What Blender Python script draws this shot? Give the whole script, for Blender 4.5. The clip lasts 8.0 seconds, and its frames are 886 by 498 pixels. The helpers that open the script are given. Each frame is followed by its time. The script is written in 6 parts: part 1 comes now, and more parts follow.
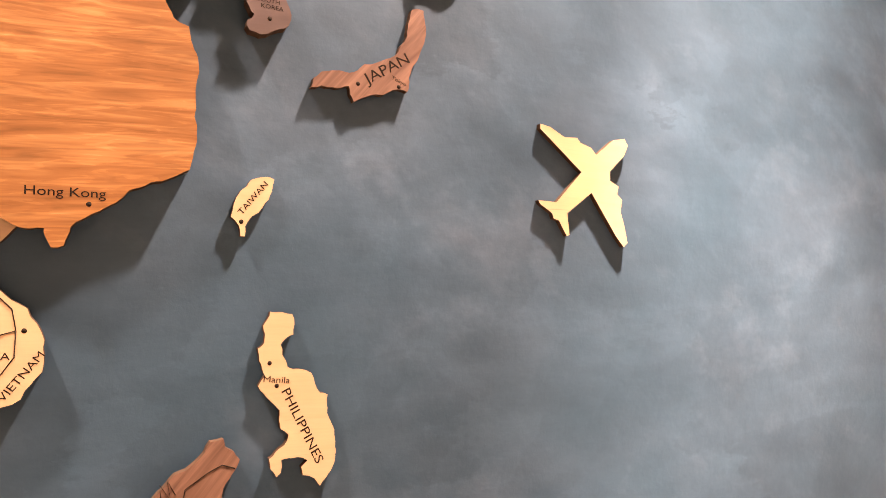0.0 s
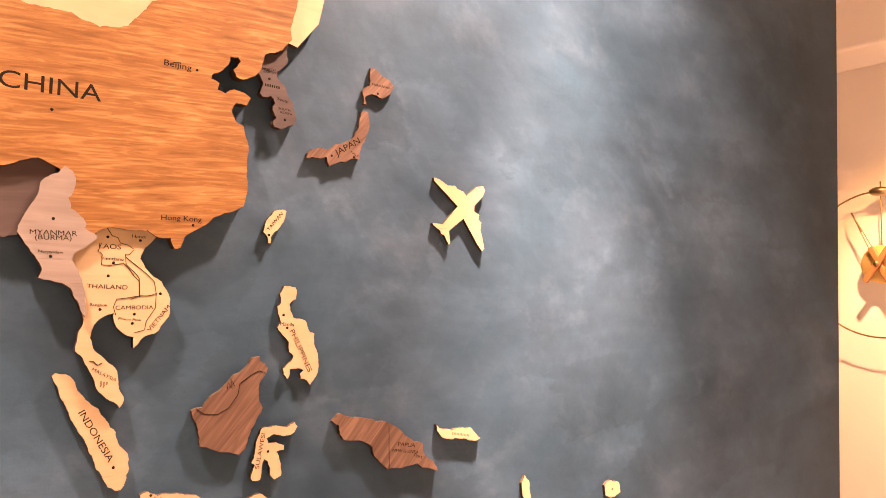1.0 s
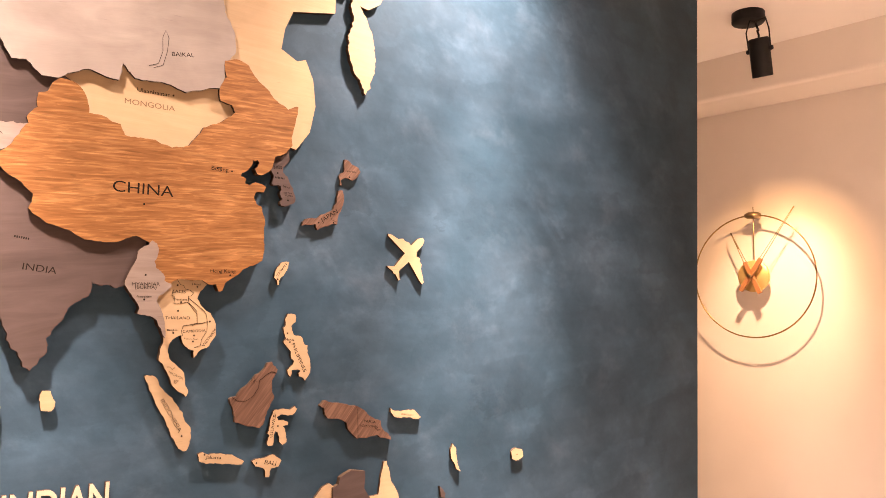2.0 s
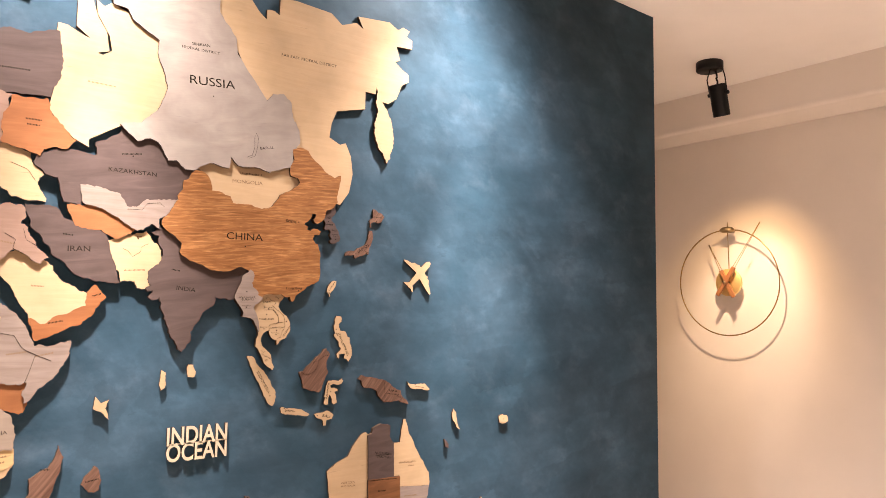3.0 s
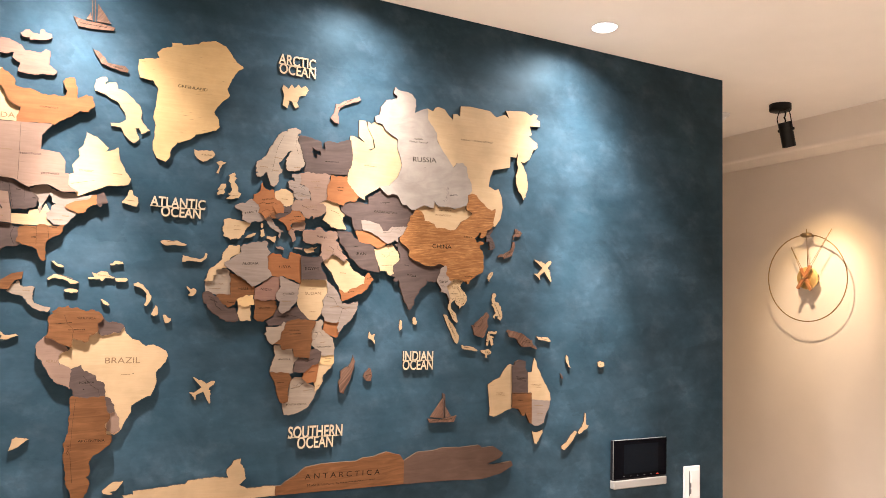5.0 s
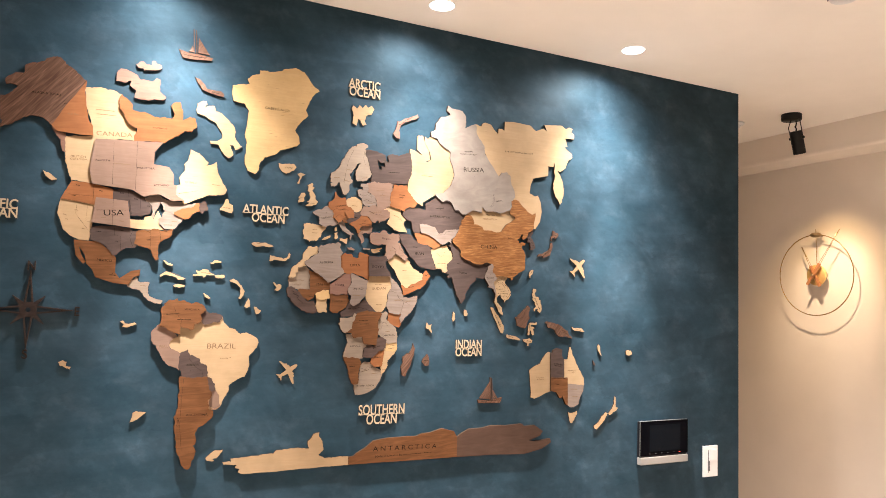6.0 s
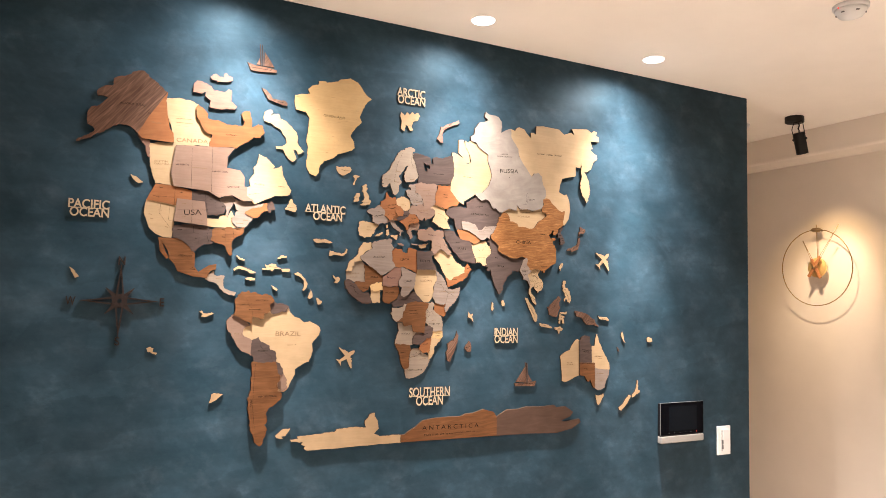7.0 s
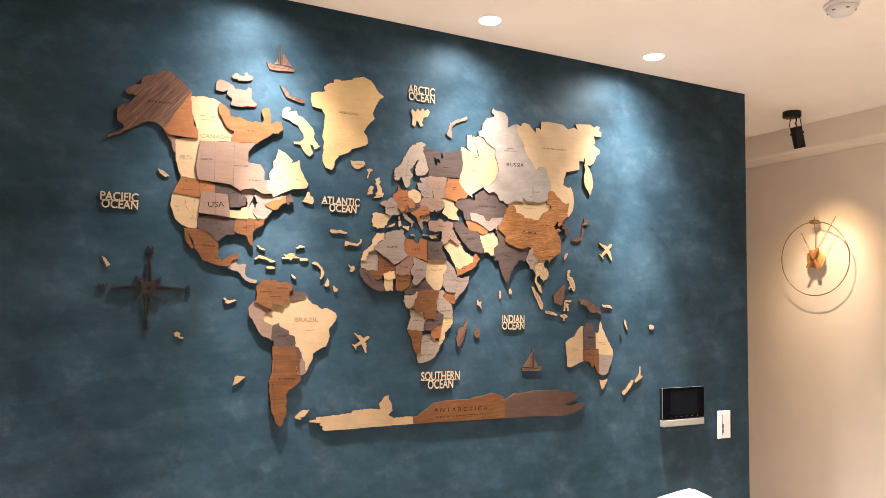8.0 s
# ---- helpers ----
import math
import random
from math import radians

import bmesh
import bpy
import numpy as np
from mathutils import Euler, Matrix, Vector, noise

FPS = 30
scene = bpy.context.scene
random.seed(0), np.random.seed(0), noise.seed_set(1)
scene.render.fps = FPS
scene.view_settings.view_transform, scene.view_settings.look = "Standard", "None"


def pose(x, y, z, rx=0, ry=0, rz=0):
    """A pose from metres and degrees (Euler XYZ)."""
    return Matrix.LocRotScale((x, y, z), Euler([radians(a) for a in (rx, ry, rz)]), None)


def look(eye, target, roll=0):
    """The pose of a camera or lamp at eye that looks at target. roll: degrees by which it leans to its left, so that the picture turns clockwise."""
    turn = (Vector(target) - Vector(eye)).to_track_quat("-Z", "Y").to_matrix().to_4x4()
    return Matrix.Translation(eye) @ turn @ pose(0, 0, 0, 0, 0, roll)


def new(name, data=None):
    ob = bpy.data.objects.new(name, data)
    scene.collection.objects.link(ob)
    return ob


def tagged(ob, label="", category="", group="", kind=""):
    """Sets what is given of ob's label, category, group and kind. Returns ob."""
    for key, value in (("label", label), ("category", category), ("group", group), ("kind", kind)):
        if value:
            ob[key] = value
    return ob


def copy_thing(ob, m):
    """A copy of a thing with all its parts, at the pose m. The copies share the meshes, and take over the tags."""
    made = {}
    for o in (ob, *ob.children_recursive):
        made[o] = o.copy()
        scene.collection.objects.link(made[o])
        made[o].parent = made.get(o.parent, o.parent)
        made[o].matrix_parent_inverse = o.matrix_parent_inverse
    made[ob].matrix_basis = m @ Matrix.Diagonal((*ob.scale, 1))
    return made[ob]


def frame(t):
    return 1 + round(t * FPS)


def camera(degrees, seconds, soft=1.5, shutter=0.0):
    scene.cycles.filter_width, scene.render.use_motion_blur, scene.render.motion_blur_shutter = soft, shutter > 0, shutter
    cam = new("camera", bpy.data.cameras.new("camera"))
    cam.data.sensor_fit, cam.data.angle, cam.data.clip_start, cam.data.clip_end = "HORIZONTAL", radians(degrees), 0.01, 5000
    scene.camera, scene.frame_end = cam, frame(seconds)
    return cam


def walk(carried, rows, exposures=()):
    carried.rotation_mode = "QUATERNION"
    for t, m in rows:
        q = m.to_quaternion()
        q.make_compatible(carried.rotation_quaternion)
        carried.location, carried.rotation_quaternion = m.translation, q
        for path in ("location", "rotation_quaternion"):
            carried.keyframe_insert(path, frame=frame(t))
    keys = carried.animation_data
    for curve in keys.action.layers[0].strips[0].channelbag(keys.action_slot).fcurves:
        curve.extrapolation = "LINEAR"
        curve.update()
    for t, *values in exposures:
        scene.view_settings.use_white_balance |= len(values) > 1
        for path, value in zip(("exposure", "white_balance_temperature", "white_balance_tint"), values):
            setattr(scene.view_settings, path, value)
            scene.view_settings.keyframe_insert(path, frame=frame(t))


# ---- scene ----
cam = camera(64.1, 8.0, soft=0.65)
PATH = [
    (0, (-0.002, -0.352, 1.779), (0.882, 1.437, 1.914), 1.9),
    (0.5, (-0.06, -0.471, 1.766), (0.948, 1.251, 1.904), 2.1),
    (1, (-0.175, -0.579, 1.761), (1.003, 1.03, 1.906), 1.9),
    (1.2, (-0.199, -0.626, 1.767), (0.996, 0.97, 1.923), 2.0),
    (2.3, (-0.441, -0.901, 1.79), (0.892, 0.582, 1.94), 1.3),
    (2.5, (-0.482, -0.971, 1.784), (0.823, 0.535, 1.949), 1.0),
    (3, (-0.597, -1.177, 1.785), (0.64, 0.386, 1.954), 0.8),
    (3.5, (-0.709, -1.415, 1.766), (0.416, 0.23, 1.938), 0.8),
    (4, (-0.809, -1.628, 1.751), (0.214, 0.082, 1.922), 1.1),
    (4.5, (-0.926, -1.803, 1.723), (0.022, -0.05, 1.883), 1.5),
    (5, (-1.071, -1.925, 1.733), (-0.174, -0.144, 1.886), 1.7),
    (5.2, (-1.122, -1.955, 1.72), (-0.249, -0.163, 1.88), 1.7),
    (6.3, (-1.391, -2.146, 1.718), (-0.509, -0.356, 1.858), 1.6),
    (6.5, (-1.449, -2.161, 1.702), (-0.552, -0.379, 1.848), 1.5),
    (7, (-1.557, -2.201, 1.69), (-0.653, -0.422, 1.83), 1.3),
    (7.5, (-1.61, -2.247, 1.669), (-0.708, -0.467, 1.806), 1.1),
    (8, (-1.624, -2.289, 1.648), (-0.73, -0.505, 1.787), 1.0),
]
EXPOSURES = [(0, 0.80, 9400, 41), (1.2, 0.76, 10000, 46), (2.3, 0.28, 7200, 26), (3.0, 0.14, 6800, 20), (4.0, 0.1, 6550, 13), (8, 0.1, 6550, 11)]
walk(cam, [(t, look(eye, target, roll)) for t, eye, target, roll in PATH], EXPOSURES)

# ---- light: three wall washers, added unseen fill over the room, one spot on the clock ----
world = bpy.data.worlds.new("world")
scene.world = world
world.use_nodes = True
world.node_tree.nodes["Background"].inputs[0].default_value = (0.02, 0.02, 0.022, 1)
world.node_tree.nodes["Background"].inputs[1].default_value = 0.3

CEIL = 2.63
WALL_END = 1.095
CLOCK_WALL = 2.025
WASHERS = [(-1.157, -0.178), (-0.396, -0.178), (0.365, -0.178)]
# added fill lamps out of view, to brighten the ceiling and the clock wall
ROOM_FILLS = [(x, y) for y in (-2.4, -3.7) for x in (-2.5, -1.0, 0.7)]


def spot_lamp(name, eye, target, watts, angle, blend, colour, radius):
    data = bpy.data.lights.new(name, "SPOT")
    data.energy, data.spot_size, data.spot_blend = watts, radians(angle), blend
    data.color, data.shadow_soft_size = colour, radius
    ob = new(name, data)
    ob.matrix_world = look(eye, target)
    return ob


for (x, y), power in zip(WASHERS, (0.95, 0.82, 1.18)):
    lens = (x, y, CEIL - 0.012)
    spot_lamp("washer_glow", lens, (x - 0.35, y + 0.25, 0), 42 * power, 156, 1.0, (1.0, 0.95, 0.90), 0.022)
    spot_lamp("washer_beam", lens, (x + 0.08, y + 0.10, 0), 165 * power, 90, 1.0, (1.0, 0.94, 0.88), 0.020)
    spot_lamp("washer_core", lens, (x + 0.20, y + 0.22, 0), 580 * power, 32, 1.0, (1.0, 0.93, 0.86), 0.018)
# fill with no known source, spread wide over the unseen part of the room
for x, y in ROOM_FILLS:
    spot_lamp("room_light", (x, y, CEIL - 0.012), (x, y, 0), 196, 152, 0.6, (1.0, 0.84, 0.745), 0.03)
spot_lamp("clock_light", (1.553, 0.060, 2.425), (CLOCK_WALL, 0.25, 1.76), 21, 66, 1.0, (1.0, 0.64, 0.28), 0.012)
spot_lamp("clock_beam", (1.553, 0.060, 2.425), (CLOCK_WALL, 0.23, 1.78), 30, 44, 1.0, (1.0, 0.80, 0.60), 0.012)


# ---- materials ----
def material(name, base, rough=0.6, metal=0.0, gloss=0.5):
    mat = bpy.data.materials.new(name)
    mat.use_nodes = True
    shader = mat.node_tree.nodes["Principled BSDF"]
    shader.inputs["Base Color"].default_value = (*base, 1)
    shader.inputs["Roughness"].default_value = rough
    shader.inputs["Metallic"].default_value = metal
    shader.inputs["Specular IOR Level"].default_value = gloss
    return mat


def node(mat, kind, **values):
    made = mat.node_tree.nodes.new(kind)
    for key, value in values.items():
        if key in made.inputs:
            made.inputs[key].default_value = value
    return made


def wire(mat, a, out, b, into):
    mat.node_tree.links.new(a.outputs[out], b.inputs[into])


def mapped(mat, scale, turn=(0, 0, 0), own=False):
    """Object coordinates, turned, then scaled; own: shifted by each object's random number."""
    coords = node(mat, "ShaderNodeTexCoord")
    turned = node(mat, "ShaderNodeMapping", Rotation=turn)
    place = node(mat, "ShaderNodeMapping", Scale=scale)
    wire(mat, coords, "Object", turned, "Vector")
    wire(mat, turned, "Vector", place, "Vector")
    if own:
        info = node(mat, "ShaderNodeObjectInfo")
        many = node(mat, "ShaderNodeMath")
        many.operation = "MULTIPLY"
        many.inputs[1].default_value = 37.0
        wire(mat, info, "Random", many, 0)
        wire(mat, many, 0, place, "Location")
    return place


def ramp(mat, source, out, stops):
    made = node(mat, "ShaderNodeValToRGB")
    line = made.color_ramp
    while len(line.elements) < len(stops):
        line.elements.new(0.5)
    for element, (at, colour) in zip(line.elements, stops):
        element.position, element.color = at, (*colour, 1)
    wire(mat, source, out, made, "Fac")
    return made


def mixed(mat, a, b, factor=None, how="MIX", amount=0.5):
    made = node(mat, "ShaderNodeMix")
    made.data_type, made.blend_type = "RGBA", how
    made.inputs[0].default_value = amount
    mat.node_tree.links.new(a.outputs["Color"], made.inputs[6])
    mat.node_tree.links.new(b.outputs["Color"], made.inputs[7])
    if factor:
        mat.node_tree.links.new(factor.outputs["Color"], made.inputs[0])
    return made


def bumped(mat, source, out, strength, distance):
    made = node(mat, "ShaderNodeBump", Strength=strength, Distance=distance)
    wire(mat, source, out, made, "Height")
    wire(mat, made, "Normal", mat.node_tree.nodes["Principled BSDF"], "Normal")
    return made


def trowel(mat, scale, turn, low, high):
    """Overlapping trowel passes: angular patches of slightly different tone with frayed edges."""
    place = mapped(mat, scale, (0, turn, 0))
    fray = node(mat, "ShaderNodeTexNoise", Scale=1.6, Detail=9.0, Roughness=0.72)
    wire(mat, place, "Vector", fray, "Vector")
    shift = node(mat, "ShaderNodeMix")
    shift.data_type, shift.blend_type = "RGBA", "ADD"
    shift.inputs[0].default_value = 0.75
    mat.node_tree.links.new(place.outputs["Vector"], shift.inputs[6])
    mat.node_tree.links.new(fray.outputs["Color"], shift.inputs[7])
    patch = node(mat, "ShaderNodeTexVoronoi", Scale=1.0, Smoothness=0.06)
    patch.feature, patch.distance = "SMOOTH_F1", "CHEBYCHEV"
    patch.inputs["Smoothness"].default_value = 0.06
    mat.node_tree.links.new(shift.outputs[2], patch.inputs["Vector"])
    tone = node(mat, "ShaderNodeMapRange")
    tone.inputs["From Min"].default_value, tone.inputs["From Max"].default_value = 0.15, 0.85
    tone.inputs["To Min"].default_value, tone.inputs["To Max"].default_value = low, high
    mat.node_tree.links.new(patch.outputs["Color"], tone.inputs["Value"])
    return tone


def streaks(mat, scale, turn, low, high):
    """Broad passes of the trowel, light and dark."""
    sweep = node(mat, "ShaderNodeTexNoise", Scale=1.0, Detail=7.0, Roughness=0.68, Distortion=0.25)
    wire(mat, mapped(mat, scale, (0, turn, 0)), "Vector", sweep, "Vector")
    tone = node(mat, "ShaderNodeMapRange")
    tone.inputs["From Min"].default_value, tone.inputs["From Max"].default_value = 0.32, 0.68
    tone.inputs["To Min"].default_value, tone.inputs["To Max"].default_value = low, high
    wire(mat, sweep, "Fac", tone, "Value")
    return tone


def scuff_lines(mat):
    """Pale feathery scratches left by the trowel's edge, in scattered places."""
    course = node(mat, "ShaderNodeTexNoise", Scale=1.0, Detail=9.0, Roughness=0.62, Distortion=0.1)
    wire(mat, mapped(mat, (9.0, 9.0, 3.2), (0, 0.75, 0)), "Vector", course, "Vector")
    away = node(mat, "ShaderNodeMath")
    away.operation = "SUBTRACT"
    away.inputs[1].default_value = 0.52
    wire(mat, course, "Fac", away, 0)
    size = node(mat, "ShaderNodeMath")
    size.operation = "ABSOLUTE"
    wire(mat, away, 0, size, 0)
    line = node(mat, "ShaderNodeMapRange")
    line.interpolation_type = "SMOOTHSTEP"
    line.inputs["From Min"].default_value, line.inputs["From Max"].default_value = 0.0, 0.05
    line.inputs["To Min"].default_value, line.inputs["To Max"].default_value = 1.0, 0.0
    wire(mat, size, 0, line, "Value")
    where = node(mat, "ShaderNodeTexNoise", Scale=4.5, Detail=3.0, Roughness=0.6)
    wire(mat, mapped(mat, (1, 1, 1)), "Vector", where, "Vector")
    spot = node(mat, "ShaderNodeMapRange")
    spot.inputs["From Min"].default_value, spot.inputs["From Max"].default_value = 0.46, 0.70
    spot.inputs["To Min"].default_value, spot.inputs["To Max"].default_value = 0.0, 0.18
    wire(mat, where, "Fac", spot, "Value")
    tone = node(mat, "ShaderNodeMath")
    tone.operation = "MULTIPLY_ADD"
    tone.inputs[2].default_value = 1.0
    wire(mat, line, "Result", tone, 0)
    wire(mat, spot, "Result", tone, 1)
    return tone


def blue_plaster():
    """Trowelled dark blue decorative plaster with pale chalky clouds and crossing strokes."""
    mat = material("blue_plaster", (0.03, 0.07, 0.1), 0.5)
    shader = mat.node_tree.nodes["Principled BSDF"]
    shader.inputs["Specular IOR Level"].default_value = 0.15
    shader.inputs["Specular Tint"].default_value = (0.50, 0.80, 1.0, 1)
    cloud = node(mat, "ShaderNodeTexNoise", Scale=1.0, Detail=6.0, Roughness=0.58, Distortion=0.08)
    wire(mat, mapped(mat, (3.6, 3.6, 4.6)), "Vector", cloud, "Vector")
    across = node(mat, "ShaderNodeTexNoise", Scale=1.0, Detail=7.0, Roughness=0.6, Distortion=0.12)
    wire(mat, mapped(mat, (8.0, 8.0, 14.0), (0, 0.15, 0)), "Vector", across, "Vector")
    upward = node(mat, "ShaderNodeTexNoise", Scale=1.0, Detail=8.0, Roughness=0.66, Distortion=0.15)
    wire(mat, mapped(mat, (8.5, 8.5, 11.0), (0, -0.4, 0)), "Vector", upward, "Vector")
    grain = node(mat, "ShaderNodeTexNoise", Scale=190.0, Detail=5.0, Roughness=0.7)
    wire(mat, mapped(mat, (1, 1, 1)), "Vector", grain, "Vector")
    base = ramp(mat, cloud, "Fac", [(0.34, (0.0101, 0.0246, 0.0363)), (0.50, (0.0156, 0.0318, 0.0460)), (0.68, (0.0254, 0.0435, 0.0599))])
    pale = ramp(mat, across, "Fac", [(0.38, (0.0098, 0.0243, 0.0355)), (0.53, (0.0172, 0.0340, 0.0488)), (0.72, (0.0389, 0.0588, 0.0786))])
    scuff = ramp(mat, upward, "Fac", [(0.42, (0.0113, 0.0260, 0.0379)), (0.455, (0.0150, 0.0302, 0.0438)), (0.54, (0.0169, 0.0334, 0.0480)), (0.575, (0.0254, 0.0440, 0.0608)), (0.70, (0.0524, 0.0721, 0.0933))])
    one = mixed(mat, pale, scuff, amount=0.58)
    both = node(mat, "ShaderNodeMix")
    both.data_type = "RGBA"
    both.inputs[0].default_value = 0.5
    mat.node_tree.links.new(base.outputs["Color"], both.inputs[6])
    mat.node_tree.links.new(one.outputs[2], both.inputs[7])
    strokes = trowel(mat, (6.0, 6.0, 12.0), 0.12, 0.90, 1.11)
    dabs = trowel(mat, (19.0, 19.0, 13.0), -0.5, 0.95, 1.06)
    sweep = streaks(mat, (3.2, 3.2, 17.0), 0.05, 0.86, 1.15)
    cloudy = streaks(mat, (3.4, 3.4, 5.2), -0.5, 0.70, 1.38)
    scratch = scuff_lines(mat)
    paint = both.outputs[2]
    for tone in (strokes, dabs, sweep, cloudy, scratch):
        worn = node(mat, "ShaderNodeMix")
        worn.data_type, worn.blend_type = "RGBA", "MULTIPLY"
        worn.inputs[0].default_value = 1.0
        mat.node_tree.links.new(paint, worn.inputs[6])
        mat.node_tree.links.new(tone.outputs[0], worn.inputs[7])
        paint = worn.outputs[2]
    mat.node_tree.links.new(paint, shader.inputs["Base Color"])
    rough = ramp(mat, across, "Fac", [(0.3, (0.46,) * 3), (0.75, (0.58,) * 3)])
    wire(mat, rough, "Color", shader, "Roughness")
    add = node(mat, "ShaderNodeMath")
    add.operation = "MULTIPLY_ADD"
    add.inputs[1].default_value = 0.3
    wire(mat, grain, "Fac", add, 0)
    wire(mat, across, "Fac", add, 2)
    bumped(mat, add, 0, 0.16, 0.003)
    return mat


def painted(name, base, rough=0.8, bump=0.08):
    """Roller-painted plaster with a faint unevenness."""
    mat = material(name, base, rough)
    shader = mat.node_tree.nodes["Principled BSDF"]
    wide = node(mat, "ShaderNodeTexNoise", Scale=2.2, Detail=4.0, Roughness=0.6)
    wire(mat, mapped(mat, (1, 1, 1)), "Vector", wide, "Vector")
    fine = node(mat, "ShaderNodeTexNoise", Scale=260.0, Detail=3.0)
    wire(mat, mapped(mat, (1, 1, 1)), "Vector", fine, "Vector")
    tone = ramp(mat, wide, "Fac", [(0.3, tuple(c * 0.95 for c in base)), (0.7, tuple(min(1, c * 1.03) for c in base))])
    wire(mat, tone, "Color", shader, "Base Color")
    bumped(mat, fine, "Fac", bump, 0.001)
    return mat


PLASTER = blue_plaster()
# dark taupe for walls out of view, chosen to cut their bounce light
LOW_BOUNCE_PAINT = painted("low_bounce_paint", (0.20, 0.18, 0.16))
WALL_PAINT = painted("wall_paint", (0.80, 0.735, 0.67))
CEILING_PAINT = painted("ceiling_paint", (0.87, 0.83, 0.79))
FLOOR_TILE = painted("floor_tile", (0.55, 0.48, 0.40), 0.35)
BLACK_METAL = material("black_metal", (0.006, 0.006, 0.006), 0.5, 0.0, 0.25)
BLACK_GLASS = material("black_glass", (0.002, 0.002, 0.003), 0.1, 0.0, 0.015)
BLACK_PLASTIC = material("black_plastic", (0.008, 0.008, 0.010), 0.4, 0.0, 0.1)
SCREEN = material("screen_glass", (0.004, 0.005, 0.007), 0.15, 0.0, 0.02)
SILVER = material("silver_plastic", (0.21, 0.20, 0.19), 0.45)
DULL_SILVER = material("dull_silver", (0.10, 0.10, 0.10), 0.4)
WHITE_PLASTIC = painted("white_plastic", (0.66, 0.68, 0.70), 0.4, 0.02)
GREY_PLASTIC = material("grey_plastic", (0.10, 0.10, 0.11), 0.4)
GLOW = material("lamp_glow", (0.9, 0.9, 0.9))
GLOW.node_tree.nodes["Principled BSDF"].inputs["Emission Color"].default_value = (1, 0.97, 0.93, 1)
GLOW.node_tree.nodes["Principled BSDF"].inputs["Emission Strength"].default_value = 9
RED_GLOW = material("red_light", (0.8, 0.05, 0.03))
RED_GLOW.node_tree.nodes["Principled BSDF"].inputs["Emission Color"].default_value = (1, 0.08, 0.05, 1)
RED_GLOW.node_tree.nodes["Principled BSDF"].inputs["Emission Strength"].default_value = 2
BRASS = material("brass", (0.34, 0.22, 0.09), 0.36, 1.0)
DARK_BRASS = material("dark_brass", (0.33, 0.24, 0.14), 0.35, 1.0)
GOLD = material("gold_disc", (0.86, 0.60, 0.25), 0.38, 0.7)
CLOCK_WOOD = painted("clock_wood", (0.36, 0.15, 0.06), 0.4, 0.05)
UPHOLSTERY = painted("white_upholstery", (0.62, 0.60, 0.57), 0.75, 0.3)


# ---- mesh helpers ----
def mesh_object(name, bm, mat):
    data = bpy.data.meshes.new(name)
    bm.to_mesh(data)
    bm.free()
    data.materials.append(mat)
    return new(name, data)


def part(name, bm, mat, parent, label=""):
    ob = mesh_object(name, bm, mat)
    ob.parent = parent
    return tagged(ob, label)


def thing(name, m, label, category, group=""):
    ob = new(name)
    ob.matrix_world = m
    ob.empty_display_size = 0.05
    return tagged(ob, label, category, group)


def box(x0, x1, y0, y1, z0, z1, bevel=0.0, segments=2):
    bm = bmesh.new()
    bmesh.ops.create_cube(bm, size=1)
    bmesh.ops.transform(bm, verts=bm.verts, matrix=Matrix.Translation(((x0 + x1) / 2, (y0 + y1) / 2, (z0 + z1) / 2)) @ Matrix.Diagonal((x1 - x0, y1 - y0, z1 - z0, 1)))
    if bevel:
        bmesh.ops.bevel(bm, geom=bm.edges, offset=bevel, segments=segments, affect="EDGES", profile=0.5)
    return bm


def lathe(profile, steps=40):
    """A solid turned about z from (radius, height) pairs."""
    bm = bmesh.new()
    rings = []
    for r, z in profile:
        if r < 1e-6:
            rings.append([bm.verts.new((0, 0, z))])
        else:
            rings.append([bm.verts.new((r * math.cos(2 * math.pi * k / steps), r * math.sin(2 * math.pi * k / steps), z)) for k in range(steps)])
    for a, b in zip(rings, rings[1:]):
        for k in range(steps):
            j = (k + 1) % steps
            face = [a[k % len(a)], a[j % len(a)], b[j % len(b)], b[k % len(b)]]
            corners = list(dict.fromkeys(face))
            if len(corners) > 2:
                bm.faces.new(corners)
    bmesh.ops.recalc_face_normals(bm, faces=bm.faces)
    for f in bm.faces:
        f.smooth = True
    return bm


def tube(points, radius, sides=10, closed=False):
    """A round bar along points."""
    bm = bmesh.new()
    pts = [Vector(p) for p in points]
    n = len(pts)
    rings = []
    for i, p in enumerate(pts):
        a = pts[(i - 1) % n] if closed or i else p
        b = pts[(i + 1) % n] if closed or i < n - 1 else p
        ahead = (b - a).normalized()
        side = ahead.orthogonal().normalized() if not rings else (old - ahead * old.dot(ahead)).normalized()
        old = side
        up = ahead.cross(side)
        rings.append([bm.verts.new(p + radius * (side * math.cos(2 * math.pi * k / sides) + up * math.sin(2 * math.pi * k / sides))) for k in range(sides)])
    pairs = list(zip(rings, rings[1:])) + ([(rings[-1], rings[0])] if closed else [])
    for a, b in pairs:
        for k in range(sides):
            j = (k + 1) % sides
            bm.faces.new((a[k], a[j], b[j], b[k]))
    if not closed:
        bm.faces.new(rings[0])
        bm.faces.new(rings[-1])
    bmesh.ops.recalc_face_normals(bm, faces=bm.faces)
    for f in bm.faces:
        f.smooth = len(f.verts) == 4
    return bm


def moved(bm, m):
    bmesh.ops.transform(bm, verts=bm.verts, matrix=m)
    return bm


# ---- structure ----
def structure(name, bm, mat, label):
    return tagged(mesh_object(name, bm, mat), label, name.split("_")[0], kind="structure")


